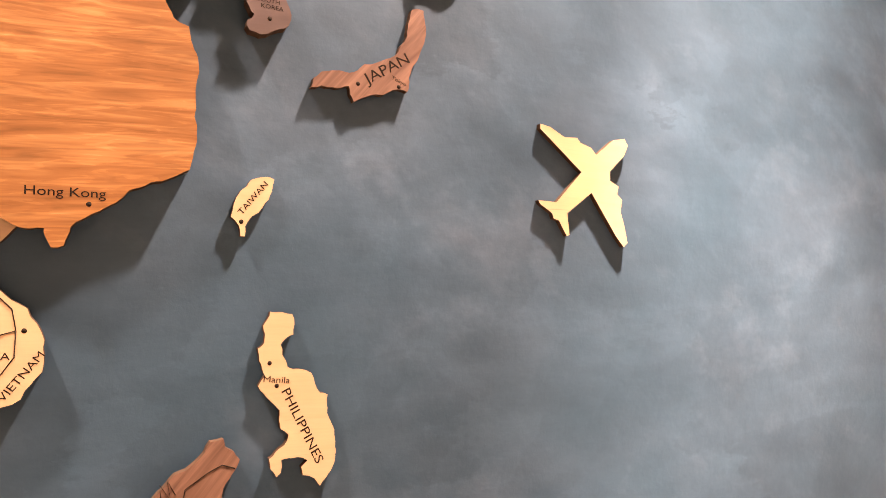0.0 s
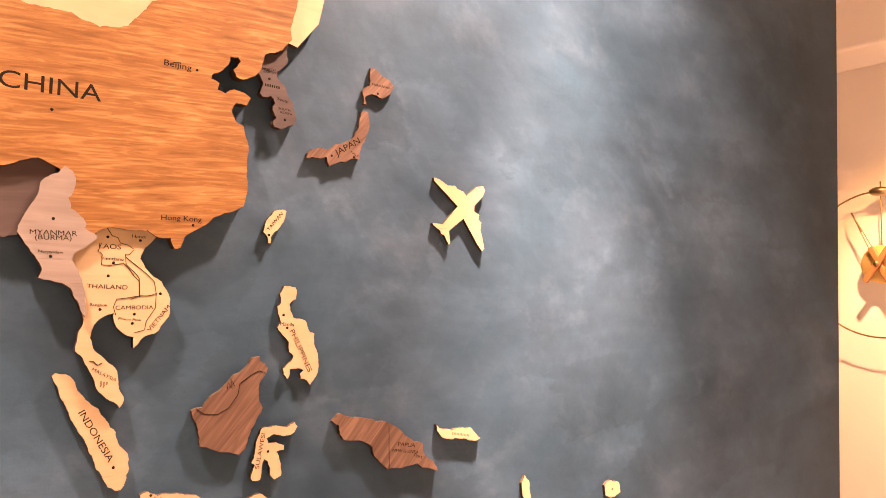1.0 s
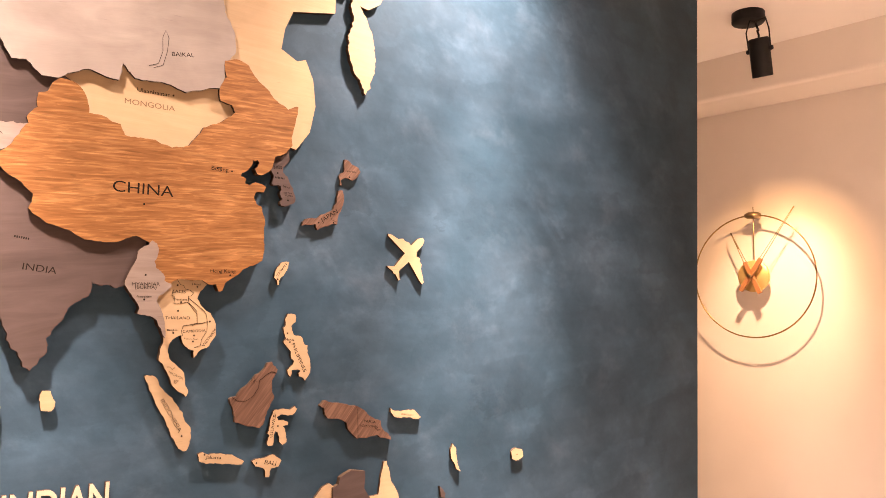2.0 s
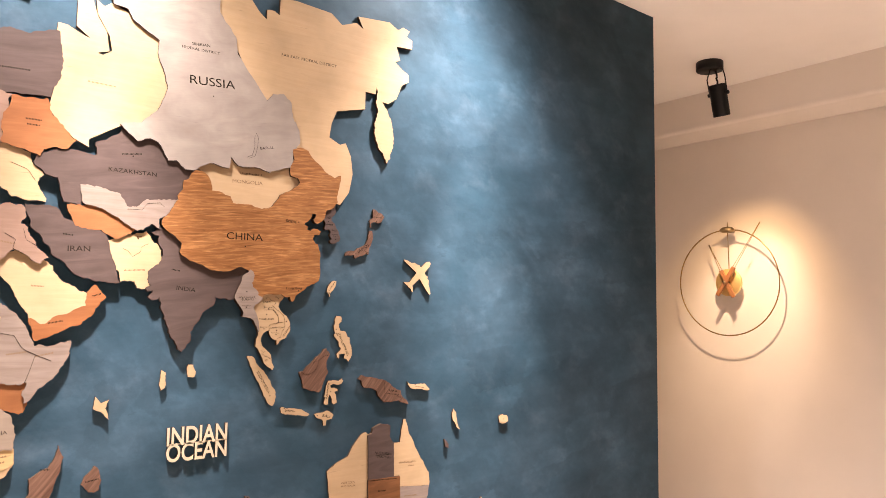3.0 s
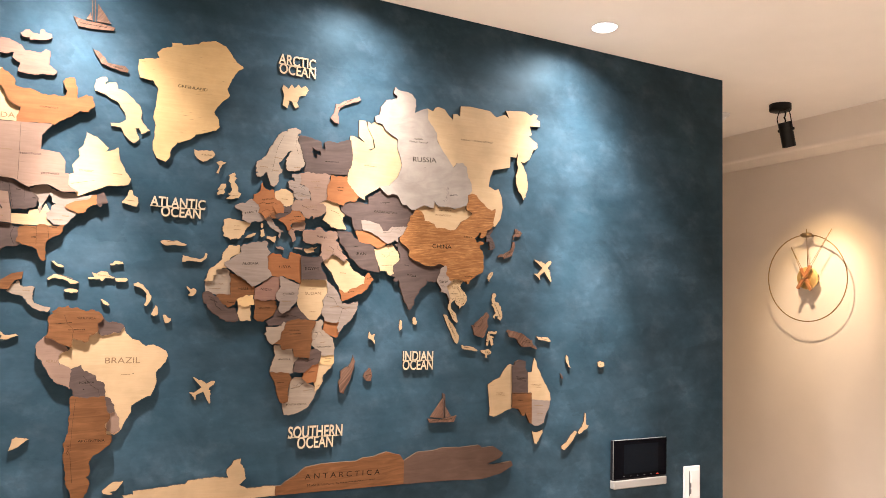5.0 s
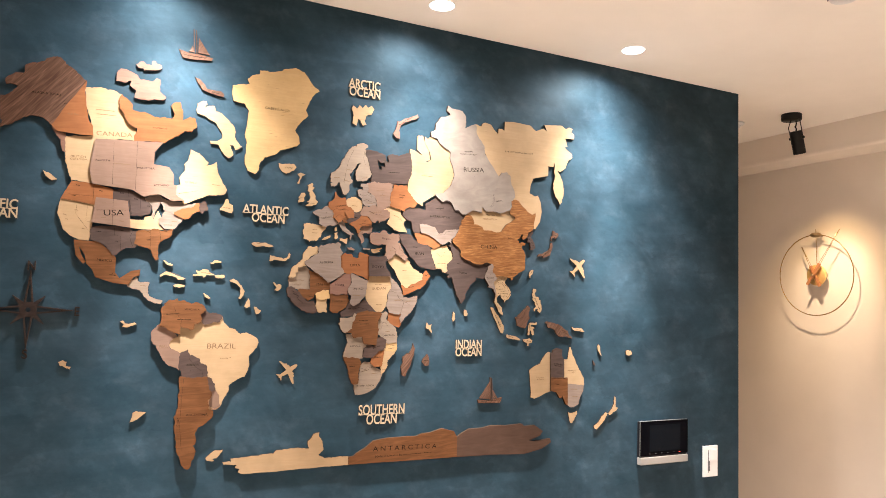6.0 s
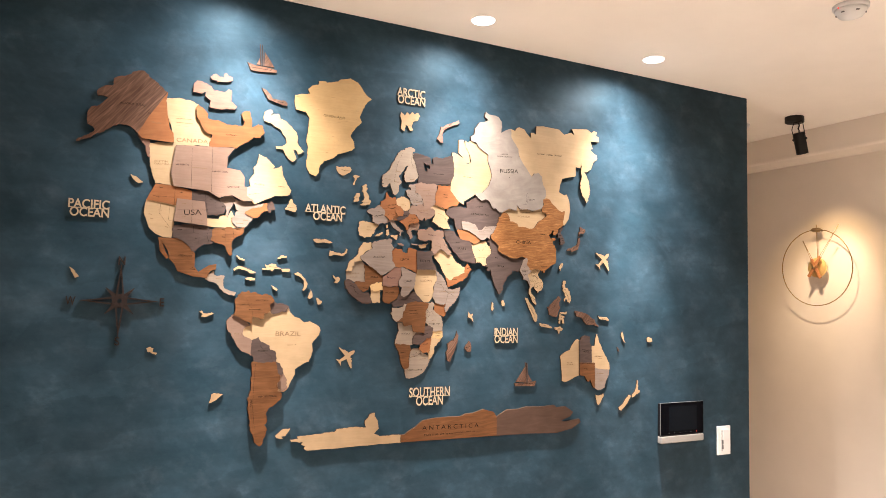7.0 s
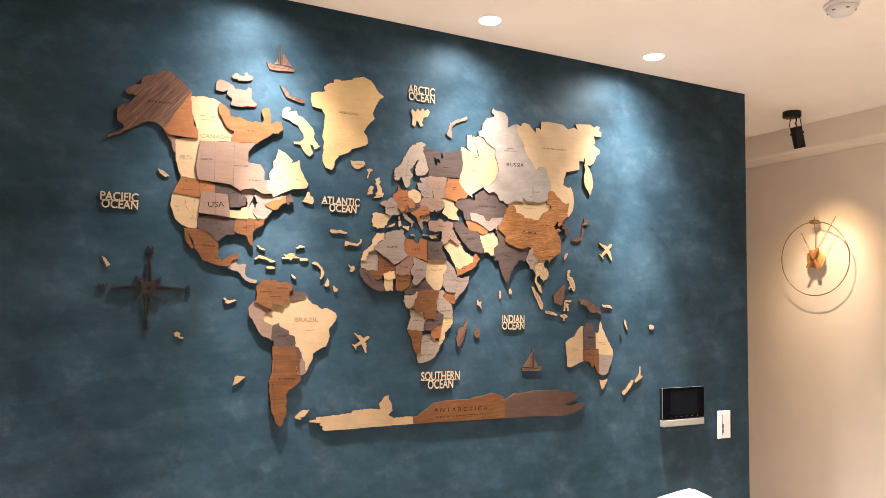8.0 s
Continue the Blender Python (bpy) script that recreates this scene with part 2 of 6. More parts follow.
LEFT, BACK, HALL = -3.4, -4.4, 2.5
structure("wall_map", box(LEFT, WALL_END, 0, 0.15, 0, CEIL, 0.0015), PLASTER, "dark blue trowelled plaster feature wall behind the wooden map")
structure("wall_hall", box(WALL_END - 0.15, WALL_END, 0.152, HALL, 0, CEIL), WALL_PAINT, "cream painted wall of the hall behind the feature wall")
structure("wall_clock", box(CLOCK_WALL, CLOCK_WALL + 0.12, BACK, HALL, 0, CEIL), WALL_PAINT, "cream painted wall that carries the clock")
structure("wall_end", box(WALL_END, CLOCK_WALL, HALL, HALL + 0.12, 0, CEIL), WALL_PAINT, "cream painted wall closing the hall")
# these two walls are unseen; their dark colour keeps shadows on the plaster deep
structure("wall_left", box(LEFT - 0.12, LEFT, BACK, 0.15, 0, CEIL), LOW_BOUNCE_PAINT, "unseen side wall of the room, dark taupe to cut bounce light")
structure("wall_back", box(LEFT, CLOCK_WALL, BACK - 0.12, BACK, 0, CEIL), LOW_BOUNCE_PAINT, "unseen wall behind the room, dark taupe to cut bounce light")
structure("floor", box(LEFT - 0.12, CLOCK_WALL + 0.12, BACK - 0.12, HALL + 0.12, -0.1, 0), FLOOR_TILE, "pale beige floor of the room")
structure("ceiling", box(LEFT - 0.12, CLOCK_WALL + 0.12, BACK - 0.12, HALL + 0.12, CEIL, CEIL + 0.1), CEILING_PAINT, "plain white painted ceiling")


structure("trim_bulkhead", box(1.835, CLOCK_WALL, BACK, HALL, 2.487, CEIL + 0.03, 0.014, 4), WALL_PAINT, "cream painted beam along the top of the clock wall")


# ---- ceiling fittings ----
def downlight():
    ob = thing("downlight", pose(0, 0, CEIL), "small round white recessed downlight, lit, in the ceiling", "downlight", "ceiling downlights")
    part("trim_ring", lathe([(0.039, 0.0), (0.042, 0.0), (0.0425, -0.001), (0.041, -0.002), (0.039, -0.0015), (0.039, 0.0)]), WHITE_PLASTIC, ob, "white trim ring")
    part("lens", lathe([(0, -0.003), (0.038, -0.0025), (0.0393, 0.0), (0, 0.0)]), GLOW, ob, "glowing white lens")
    return ob


first = downlight()
first.matrix_world = pose(*WASHERS[0], CEIL)
# the fittings over the room are added too, to go with the fill
for x, y in WASHERS[1:] + ROOM_FILLS:
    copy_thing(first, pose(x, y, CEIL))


def ceiling_sensor():
    ob = thing("ceiling_sensor", pose(1.47, 0.345, CEIL), "small white round sensor on the hall ceiling", "sensor")
    part("base", lathe([(0, 0), (0.040, 0), (0.040, -0.008), (0.036, -0.012), (0, -0.012)]), WHITE_PLASTIC, ob)
    part("dome", lathe([(0, -0.012), (0.024, -0.012), (0.021, -0.022), (0.011, -0.029), (0, -0.030)]), WHITE_PLASTIC, ob)


ceiling_sensor()


def smoke_detector():
    ob = thing("smoke_detector", pose(0.535, -0.855, CEIL), "round white plastic smoke detector on the ceiling", "smoke detector")
    part("base", lathe([(0, 0), (0.052, 0), (0.052, -0.008), (0.049, -0.012), (0, -0.012)]), WHITE_PLASTIC, ob)
    part("dome", lathe([(0, -0.012), (0.046, -0.012), (0.044, -0.022), (0.034, -0.034), (0.018, -0.040), (0, -0.041)]), WHITE_PLASTIC, ob)
    for k in range(6):
        a = math.pi / 3 * k
        part("vent", moved(box(-0.005, 0.005, -0.002, 0.002, -0.0015, 0.0015, 0.0006), pose(0.0405 * math.cos(a), 0.0405 * math.sin(a), -0.027, 0, 0, math.degrees(a) + 90)), GREY_PLASTIC, ob, "dark slot")
    part("indicator", moved(lathe([(0, 0.0), (0.002, 0.0), (0.002, -0.003), (0, -0.003)], 12), pose(-0.047, 0.01, -0.012)), RED_GLOW, ob, "small red indicator")


smoke_detector()


def ceiling_spot():
    """A black spot in a wire yoke under a round canopy, aimed at the clock."""
    ob = thing("ceiling_spotlight", pose(1.555, 0.10, CEIL), "black metal adjustable spotlight on a round ceiling canopy, lit", "spotlight")
    part("canopy", lathe([(0, 0), (0.043, 0), (0.044, -0.001), (0.044, -0.026), (0.042, -0.029), (0, -0.029)]), BLACK_METAL, ob)
    aim = look((-0.010, -0.039, -0.140), (0.024, -0.036, -0.246))
    part("lamp_can", moved(lathe([(0, 0.052), (0.024, 0.052), (0.0265, 0.049), (0.027, 0.046), (0.027, -0.052), (0.0258, -0.054), (0.024, -0.050), (0, -0.043)]), aim), BLACK_METAL, ob)
    part("lens", moved(lathe([(0, -0.044), (0.0235, -0.044), (0.0235, -0.0465), (0, -0.0465)]), aim), GLOW, ob, "glowing lens")
    for s in (-1, 1):
        pivot = aim @ Vector((0.0295 * s, 0.0, 0.022))
        elbow = aim @ Vector((0.0305 * s, 0.0, 0.072))
        top = Vector((elbow.x * 0.7, elbow.y * 0.7 - 0.008, -0.034))
        part("bracket_arm", tube([pivot, elbow, top, (0.004 * s, -0.016, -0.031)], 0.0020, 8), BLACK_METAL, ob)
        part("pivot_knob", moved(lathe([(0, -0.005), (0.006, -0.005), (0.0065, 0.0), (0.006, 0.005), (0, 0.005)], 16), aim @ pose(0.030 * s, 0, 0.020, 0, 90, 0)), BLACK_METAL, ob)
    start = Vector((0.006, -0.018, -0.029))
    end = aim @ Vector((0.0, 0.004, 0.051))
    bends = [start, start.lerp(end, 0.3) + Vector((0.004, 0.0, 0.0)), start.lerp(end, 0.62) + Vector((-0.012, -0.008, 0.0)), start.lerp(end, 0.68) + Vector((-0.022, -0.012, -0.002)),
             start.lerp(end, 0.72) + Vector((-0.012, -0.004, 0.004)), start.lerp(end, 0.85) + Vector((0.002, 0.0, 0.004)), end]
    part("cable", tube(bends, 0.0030, 8), BLACK_PLASTIC, ob, "short curled black cable")


ceiling_spot()


# ---- wall fittings ----
def intercom():
    ob = thing("intercom_monitor", pose(0.674, 0, 1.205), "black glass video intercom monitor with silver lower bar", "intercom")
    part("housing", box(-0.116, 0.116, -0.020, 0, -0.078, 0.080, 0.003), BLACK_PLASTIC, ob)
    part("front_glass", box(-0.118, 0.118, -0.0235, -0.0195, -0.046, 0.081, 0.0015), BLACK_GLASS, ob, "glossy black front")
    part("bezel", box(-0.1185, 0.1185, -0.0198, -0.0165, -0.047, 0.0820, 0.001), DULL_SILVER, ob, "thin silver edge")
    part("display", box(-0.075, 0.078, -0.0240, -0.0232, -0.032, 0.066), SCREEN, ob, "dark display, off")
    part("lower_bar", box(-0.118, 0.118, -0.0245, -0.002, -0.080, -0.0520, 0.003), SILVER, ob, "brushed silver bar")
    for k in range(6):
        x = -0.075 + 0.030 * k
        part("touch_key", box(x - 0.003, x + 0.003, -0.0241, -0.0234, -0.0402, -0.0388), DULL_SILVER if k < 5 else RED_GLOW, ob, "small touch mark" if k < 5 else "small red indicator")


def switch():
    ob = thing("light_switch", pose(0.931, 0, 1.1115), "white plastic wall switch plate with rocker and slider", "switch")
    part("plate", box(-0.0385, 0.0385, -0.0075, 0, -0.0605, 0.0605, 0.002), WHITE_PLASTIC, ob)
    part("insert", box(-0.022, 0.030, -0.0095, -0.0070, -0.050, 0.050, 0.001), WHITE_PLASTIC, ob)
    part("rocker", box(-0.008, 0.029, -0.0125, -0.0090, 0.006, 0.046, 0.0015), WHITE_PLASTIC, ob)
    part("slot", box(-0.0175, -0.0135, -0.0099, -0.0092, -0.044, 0.044), GREY_PLASTIC, ob, "grey slot")
    for z in (-0.006, -0.026):
        part("slider", box(-0.0185, -0.0095, -0.0135, -0.0092, z - 0.010, z + 0.009, 0.001), GREY_PLASTIC, ob, "dark grey slider")


intercom()
switch()


# ---- clock ----
def clock():
    """A brass ring clock: the ring hangs from a knob, the hands carry wooden tails."""
    ob = thing("wall_clock", Matrix.Translation((CLOCK_WALL, 0.288, 1.903)) @ pose(0, 0, 0, 0, 0, -90), "brass ring wall clock with wooden cross hands and gold centre disc", "clock")
    # local axes: x along the wall, -y out into the room, z up
    r = 0.2045
    ring = [(r * math.cos(2 * math.pi * k / 96), -0.056, r * math.sin(2 * math.pi * k / 96)) for k in range(96)]
    part("ring", tube(ring, 0.0024, 8, True), BRASS, ob, "thin brass ring")
    part("knob", moved(lathe([(0, 0.010), (0.014, 0.009), (0.021, 0.004), (0.022, 0.0), (0.021, -0.004), (0.014, -0.009), (0, -0.010)]), pose(0, -0.050, r, 0, 0, 0) @ Matrix.Diagonal((1.3, 1, 1.2, 1))), DARK_BRASS, ob, "rounded dark brass knob")
    part("wall_stud", tube([(0, -0.050, r), (0, 0, r)], 0.006, 12), DARK_BRASS, ob)
    part("pendant_rod", tube([(0, -0.048, r + 0.03), (0, -0.040, 0.03)], 0.0016, 8), BRASS, ob, "thin brass rod")
    part("disc", moved(lathe([(0, 0.006), (0.051, 0.006), (0.053, 0.004), (0.053, -0.004), (0.051, -0.006), (0, -0.006)]), pose(0.0, -0.044, 0.0, 90)), GOLD, ob, "round gold disc")
    part("movement", moved(lathe([(0, 0.040), (0.030, 0.040), (0.030, 0), (0, 0)]), pose(0, 0, 0, 90)), DARK_BRASS, ob)

    def hand(name, angle, tail, wood, tip, depth, solid):
        m = pose(0, depth, 0, 0, angle, 0)
        part(name, moved(box(-0.0075, 0.0075, -0.005, 0.005, -tail, wood, 0.002), m), CLOCK_WOOD, ob, "wooden hand with brass tip")
        stem = ob.children[-1]
        for s in (-1, 1):
            part("hand_wire", moved(tube([(s * 0.0045, 0, wood - 0.004), (s * 0.0008, 0, tip)], 0.0011, 6), m), BRASS, stem, "thin brass wire")
        if solid:
            part("hand_tip", moved(tube([(0, 0, tip * 0.62), (0, 0, tip)], 0.0026, 8), m), DARK_BRASS, stem, "dark brass tip")

    hand("minute_hand", 33, 0.060, 0.068, 0.265, -0.072, False)
    hand("hour_hand", -26, 0.064, 0.052, 0.165, -0.060, True)
    part("axle", moved(lathe([(0, 0.060), (0.006, 0.060), (0.007, 0.056), (0.007, 0), (0, 0)], 16), pose(0, -0.022, 0, 90)), DARK_BRASS, ob)
    return ob


clock()


# ---- chair ----
def chair():
    ob = thing("dining_chair", pose(0.039, -0.535, 0, 0, 0, 8), "white upholstered dining chair with a rounded back", "chair")
    bm = bmesh.new()
    steps, rows = 20, 8
    front, rear = [], []
    for i in range(steps + 1):
        u = -1 + 2 * i / steps
        top = 1.019 - 0.032 * max(0.0, 0.7 - u) - 0.62 * max(0.0, u - 0.7) ** 2
        front.append([bm.verts.new((0.24 * u, -0.03 - 0.05 * u * u, 0.46 + (top - 0.46) * j / rows)) for j in range(rows + 1)])
        rear.append([bm.verts.new((0.25 * u, 0.035 - 0.05 * u * u, 0.46 + (top - 0.452) * j / rows)) for j in range(rows + 1)])
    for i in range(steps):
        for j in range(rows):
            bm.faces.new((front[i][j], front[i + 1][j], front[i + 1][j + 1], front[i][j + 1]))
            bm.faces.new((rear[i][j], rear[i][j + 1], rear[i + 1][j + 1], rear[i + 1][j]))
        bm.faces.new((front[i][rows], front[i + 1][rows], rear[i + 1][rows], rear[i][rows]))
        bm.faces.new((front[i][0], rear[i][0], rear[i + 1][0], front[i + 1][0]))
    for j in range(rows):
        bm.faces.new((front[0][j], front[0][j + 1], rear[0][j + 1], rear[0][j]))
        bm.faces.new((front[steps][j], rear[steps][j], rear[steps][j + 1], front[steps][j + 1]))
    bmesh.ops.recalc_face_normals(bm, faces=bm.faces)
    for f in bm.faces:
        f.smooth = True
    part("backrest", bm, UPHOLSTERY, ob)
    part("seat", box(-0.24, 0.24, -0.47, 0.0, 0.40, 0.48, 0.03, 4), UPHOLSTERY, ob)
    for x in (-0.19, 0.19):
        for y in (-0.41, -0.02):
            part("leg", tube([(x, y, 0.41), (x * 1.1, y, 0.0)], 0.016, 12), BLACK_METAL, ob, "black metal leg")


chair()


# ---- woods of the map ----
def stained_wood(name, dark, mid, light, grain=1.0, turn=0.0, rough=0.62, flecks=0.0, stretch=(7.0, 7.0, 95.0)):
    """Stained plywood: long wavy figure, fine pores, a little wear."""
    mat = material(name, mid, rough)
    shader = mat.node_tree.nodes["Principled BSDF"]
    shader.inputs["Specular IOR Level"].default_value = 0.09
    figure = node(mat, "ShaderNodeTexNoise", Scale=1.0, Detail=4.0, Roughness=0.55, Distortion=1.4)
    wire(mat, mapped(mat, stretch, (0, turn, 0), True), "Vector", figure, "Vector")
    fibre = node(mat, "ShaderNodeTexNoise", Scale=1.0, Detail=6.0, Roughness=0.7)
    wire(mat, mapped(mat, (45.0, 45.0, 900.0), (0, turn, 0), True), "Vector", fibre, "Vector")
    patch = node(mat, "ShaderNodeTexNoise", Scale=14.0, Detail=3.0, Roughness=0.6)
    wire(mat, mapped(mat, (1, 1, 1), own=True), "Vector", patch, "Vector")
    spread = 0.10 + 0.16 / grain
    tone = ramp(mat, figure, "Fac", [(0.5 - spread, dark), (0.5, mid), (0.5 + spread, light)])
    fine = ramp(mat, fibre, "Fac", [(0.35, (0.945,) * 3), (0.65, (1.0,) * 3)])
    wide = ramp(mat, patch, "Fac", [(0.3, (0.84,) * 3), (0.7, (1.02,) * 3)])
    one = mixed(mat, tone, fine, how="MULTIPLY", amount=1.0)
    two = node(mat, "ShaderNodeMix")
    two.data_type, two.blend_type = "RGBA", "MULTIPLY"
    two.inputs[0].default_value = 1.0
    mat.node_tree.links.new(one.outputs[2], two.inputs[6])
    mat.node_tree.links.new(wide.outputs["Color"], two.inputs[7])
    mat.node_tree.links.new(two.outputs[2], shader.inputs["Base Color"])
    if flecks:
        vein = node(mat, "ShaderNodeTexNoise", Scale=1.0, Detail=2.0, Roughness=0.5)
        if flecks > 0:
            wire(mat, mapped(mat, (26.0, 26.0, 330.0), (0, 0.06, 0), True), "Vector", vein, "Vector")
            dark_vein = ramp(mat, vein, "Fac", [(0.70, (1.0,) * 3), (0.76, (1.0 - 0.7 * flecks,) * 3)])
        else:
            vein.inputs["Detail"].default_value, vein.inputs["Distortion"].default_value = 8.0, 1.1
            wire(mat, mapped(mat, (34.0, 34.0, 270.0), (0, 0.10, 0), True), "Vector", vein, "Vector")
            dark_vein = ramp(mat, vein, "Fac", [(0.34, (0.64,) * 3), (0.44, (0.78,) * 3), (0.56, (0.82,) * 3), (0.59, (0.94, 0.98, 1.02)), (0.68, (1.04, 1.10, 1.18))])
        three = node(mat, "ShaderNodeMix")
        three.data_type, three.blend_type = "RGBA", "MULTIPLY"
        three.inputs[0].default_value = 1.0
        mat.node_tree.links.new(two.outputs[2], three.inputs[6])
        mat.node_tree.links.new(dark_vein.outputs["Color"], three.inputs[7])
        mat.node_tree.links.new(three.outputs[2], shader.inputs["Base Color"])
    bumped(mat, fibre, "Fac", 0.05, 0.0005)
    return mat


WOODS = {
    "rose": stained_wood("rose_washed_wood", (0.1170, 0.0624, 0.0462), (0.1365, 0.0759, 0.0578), (0.1539, 0.0881, 0.0694), 0.7, flecks=0.3),
    "pearl": stained_wood("pearl_washed_wood", (0.1619, 0.1248, 0.0963), (0.1800, 0.1411, 0.1105), (0.1974, 0.1565, 0.1248), 0.7, flecks=0.3),
    "ebony": stained_wood("ebony_stained_wood", (0.0154, 0.0094, 0.0090), (0.0253, 0.0175, 0.0154), (0.0408, 0.0282, 0.0243), 1.1),
    "fog": stained_wood("fog_grey_wood", (0.1420, 0.1163, 0.1012), (0.1704, 0.1437, 0.1261), (0.2006, 0.1731, 0.1536), 0.7, 0.15, stretch=(11.0, 11.0, 22.0), flecks=0.2),
    "cream": stained_wood("cream_plywood", (0.2569, 0.1769, 0.1005), (0.2833, 0.1980, 0.1166), (0.3040, 0.2200, 0.1356), 0.5, flecks=0.35),
    "oak": stained_wood("pale_oak", (0.3157, 0.2047, 0.0952), (0.3541, 0.2354, 0.1141), (0.3852, 0.2659, 0.1376), 0.4, flecks=0.75),
    "ash": stained_wood("grey_washed_wood", (0.1229, 0.0933, 0.0768), (0.1527, 0.1192, 0.1010), (0.1770, 0.1406, 0.1192), 0.8, flecks=0.4),
    "blush": stained_wood("blush_washed_wood", (0.1354, 0.0838, 0.0622), (0.1512, 0.0976, 0.0742), (0.1640, 0.1098, 0.0844), 0.7, flecks=0.3),
    "taupe": stained_wood("taupe_stained_wood", (0.0357, 0.0243, 0.0208), (0.0497, 0.0344, 0.0306), (0.0675, 0.0471, 0.0423), 0.7, 0.12, stretch=(8.0, 8.0, 48.0)),
    "umber": stained_wood("umber_stained_wood", (0.0361, 0.0238, 0.0196), (0.0537, 0.0352, 0.0300), (0.0743, 0.0495, 0.0423), 0.8, stretch=(9.0, 9.0, 60.0)),
    "walnut": stained_wood("walnut_stained_wood", (0.0464, 0.0227, 0.0155), (0.0806, 0.0433, 0.0290), (0.1248, 0.0713, 0.0495), 1.3, 0.9, stretch=(11.0, 11.0, 130.0)),
    "chestnut": stained_wood("chestnut_stained_wood", (0.0692, 0.0281, 0.0112), (0.0950, 0.0397, 0.0156), (0.1224, 0.0545, 0.0230), 1.1, 0.05, stretch=(9.0, 9.0, 80.0)),
    "amber": stained_wood("amber_stained_wood", (0.140, 0.054, 0.0205), (0.164, 0.065, 0.0255), (0.188, 0.078, 0.032), 0.8, 0.06, stretch=(8.0, 8.0, 70.0)),
    "ivory": stained_wood("ivory_plywood", (0.310, 0.252, 0.178), (0.335, 0.275, 0.198), (0.355, 0.295, 0.215), 0.5, flecks=0.2),
    "cocoa": stained_wood("cocoa_stained_wood", (0.046, 0.026, 0.019), (0.058, 0.034, 0.025), (0.072, 0.043, 0.032), 0.8, stretch=(8.0, 8.0, 50.0)),
    "teak": stained_wood("teak_stained_wood", (0.135, 0.054, 0.017), (0.188, 0.079, 0.026), (0.262, 0.126, 0.047), 1.5, 0.07, flecks=-1.0, stretch=(13.0, 13.0, 190.0)),
}
WOOD_WORDS = {
    "rose": "rose-washed plywood",
    "cocoa": "cocoa-stained plywood", "amber": "amber-stained plywood", "ivory": "ivory plywood",
    "pearl": "pearl-washed plywood",
    "fog": "fog-grey stained plywood",
    "cream": "natural cream plywood", "oak": "pale oak-toned plywood", "ash": "grey-washed plywood", "blush": "blush-washed plywood", "taupe": "taupe-stained plywood",
    "umber": "dark umber-stained plywood", "walnut": "walnut-stained plywood", "chestnut": "chestnut-stained plywood", "teak": "orange teak-stained plywood",
}
BURNT_EDGE = material("laser_burnt_edge", (0.026, 0.015, 0.009), 0.8, 0.0, 0.1)
ENGRAVING = material("engraved_char", (0.010, 0.007, 0.005), 0.9, 0.0, 0.03)
PALE_ENGRAVING = material("light_engraving", (0.115, 0.072, 0.042), 0.9, 0.0, 0.03)
LIGHTLY_BURNT = {"YUKON", "QUEBEC", "MAURITANIA", "VICTORIA", "BELARUS", "BRAZIL", "CANADA", "SUDAN", "QUEENSLAND", "WESTERN", "AUSTRALIA", "BRITISH", "COLUMBIA", "UKRAINE", "MONGOLIA", "PERU"}
STRAIGHT = {"egypt", "sudan", "mauritania", "yukon", "prairies", "mid_states", "west_states", "north_west_states", "ohio_states", "western_australia",
            "northern_territory", "south_australia", "antarctic_middle", "antarctic_east", "plane", "hull", "sail", "mast", "puerto_rico", "malawi"}


def face_depth(level):
    return 0.0008 + 0.0029 * level


def wavered(loop, rng, amount):
    """A cut line with small irregular steps between its corners."""
    pts = [Vector((x / 1000, z / 1000)) for x, z in loop]
    for _ in range(3 if amount else 0):
        made = []
        for a, b in zip(pts, pts[1:] + pts[:1]):
            made.append(a)
            span = b - a
            if span.length > 0.0038:
                off = rng.uniform(-1, 1) * min(0.013 * amount, amount * span.length)
                made.append((a + b) / 2 + Vector((-span.y, span.x)).normalized() * off)
        pts = made
    return pts


def cut_sheet(loops, back, front):
    """A flat piece in the wall's plane between two depths; its cut sides take the second material."""
    bm = bmesh.new()
    edges = []
    for pts in loops:
        verts = [bm.verts.new((p.x, -front, p.y)) for p in pts]
        edges += [bm.edges.new((a, b)) for a, b in zip(verts, verts[1:] + verts[:1])]
    bmesh.ops.triangle_fill(bm, use_beauty=True, use_dissolve=False, edges=edges, normal=(0, -1, 0))
    face = list(bm.faces)
    made = bmesh.ops.extrude_face_region(bm, geom=face)
    bmesh.ops.translate(bm, verts=[v for v in made["geom"] if isinstance(v, bmesh.types.BMVert)], vec=(0, front - back, 0))
    bmesh.ops.recalc_face_normals(bm, faces=bm.faces)
    for f in bm.faces:
        f.material_index = 0 if abs(f.normal.y) > 0.5 else 1
    return bm


def crosses(pts):
    """Whether an outline cuts through itself."""
    xy = np.array([(p.x, p.y) for p in pts])
    a, b = xy, np.roll(xy, -1, axis=0)

    def side(p, q, r):
        return (q[..., 0] - p[..., 0]) * (r[..., 1] - p[..., 1]) - (q[..., 1] - p[..., 1]) * (r[..., 0] - p[..., 0])

    a1, b1, a2, b2 = a[:, None], b[:, None], a[None], b[None]
    hit = (side(a1, b1, a2) * side(a1, b1, b2) < 0) & (side(a2, b2, a1) * side(a2, b2, b1) < 0)
    return bool(hit.any())


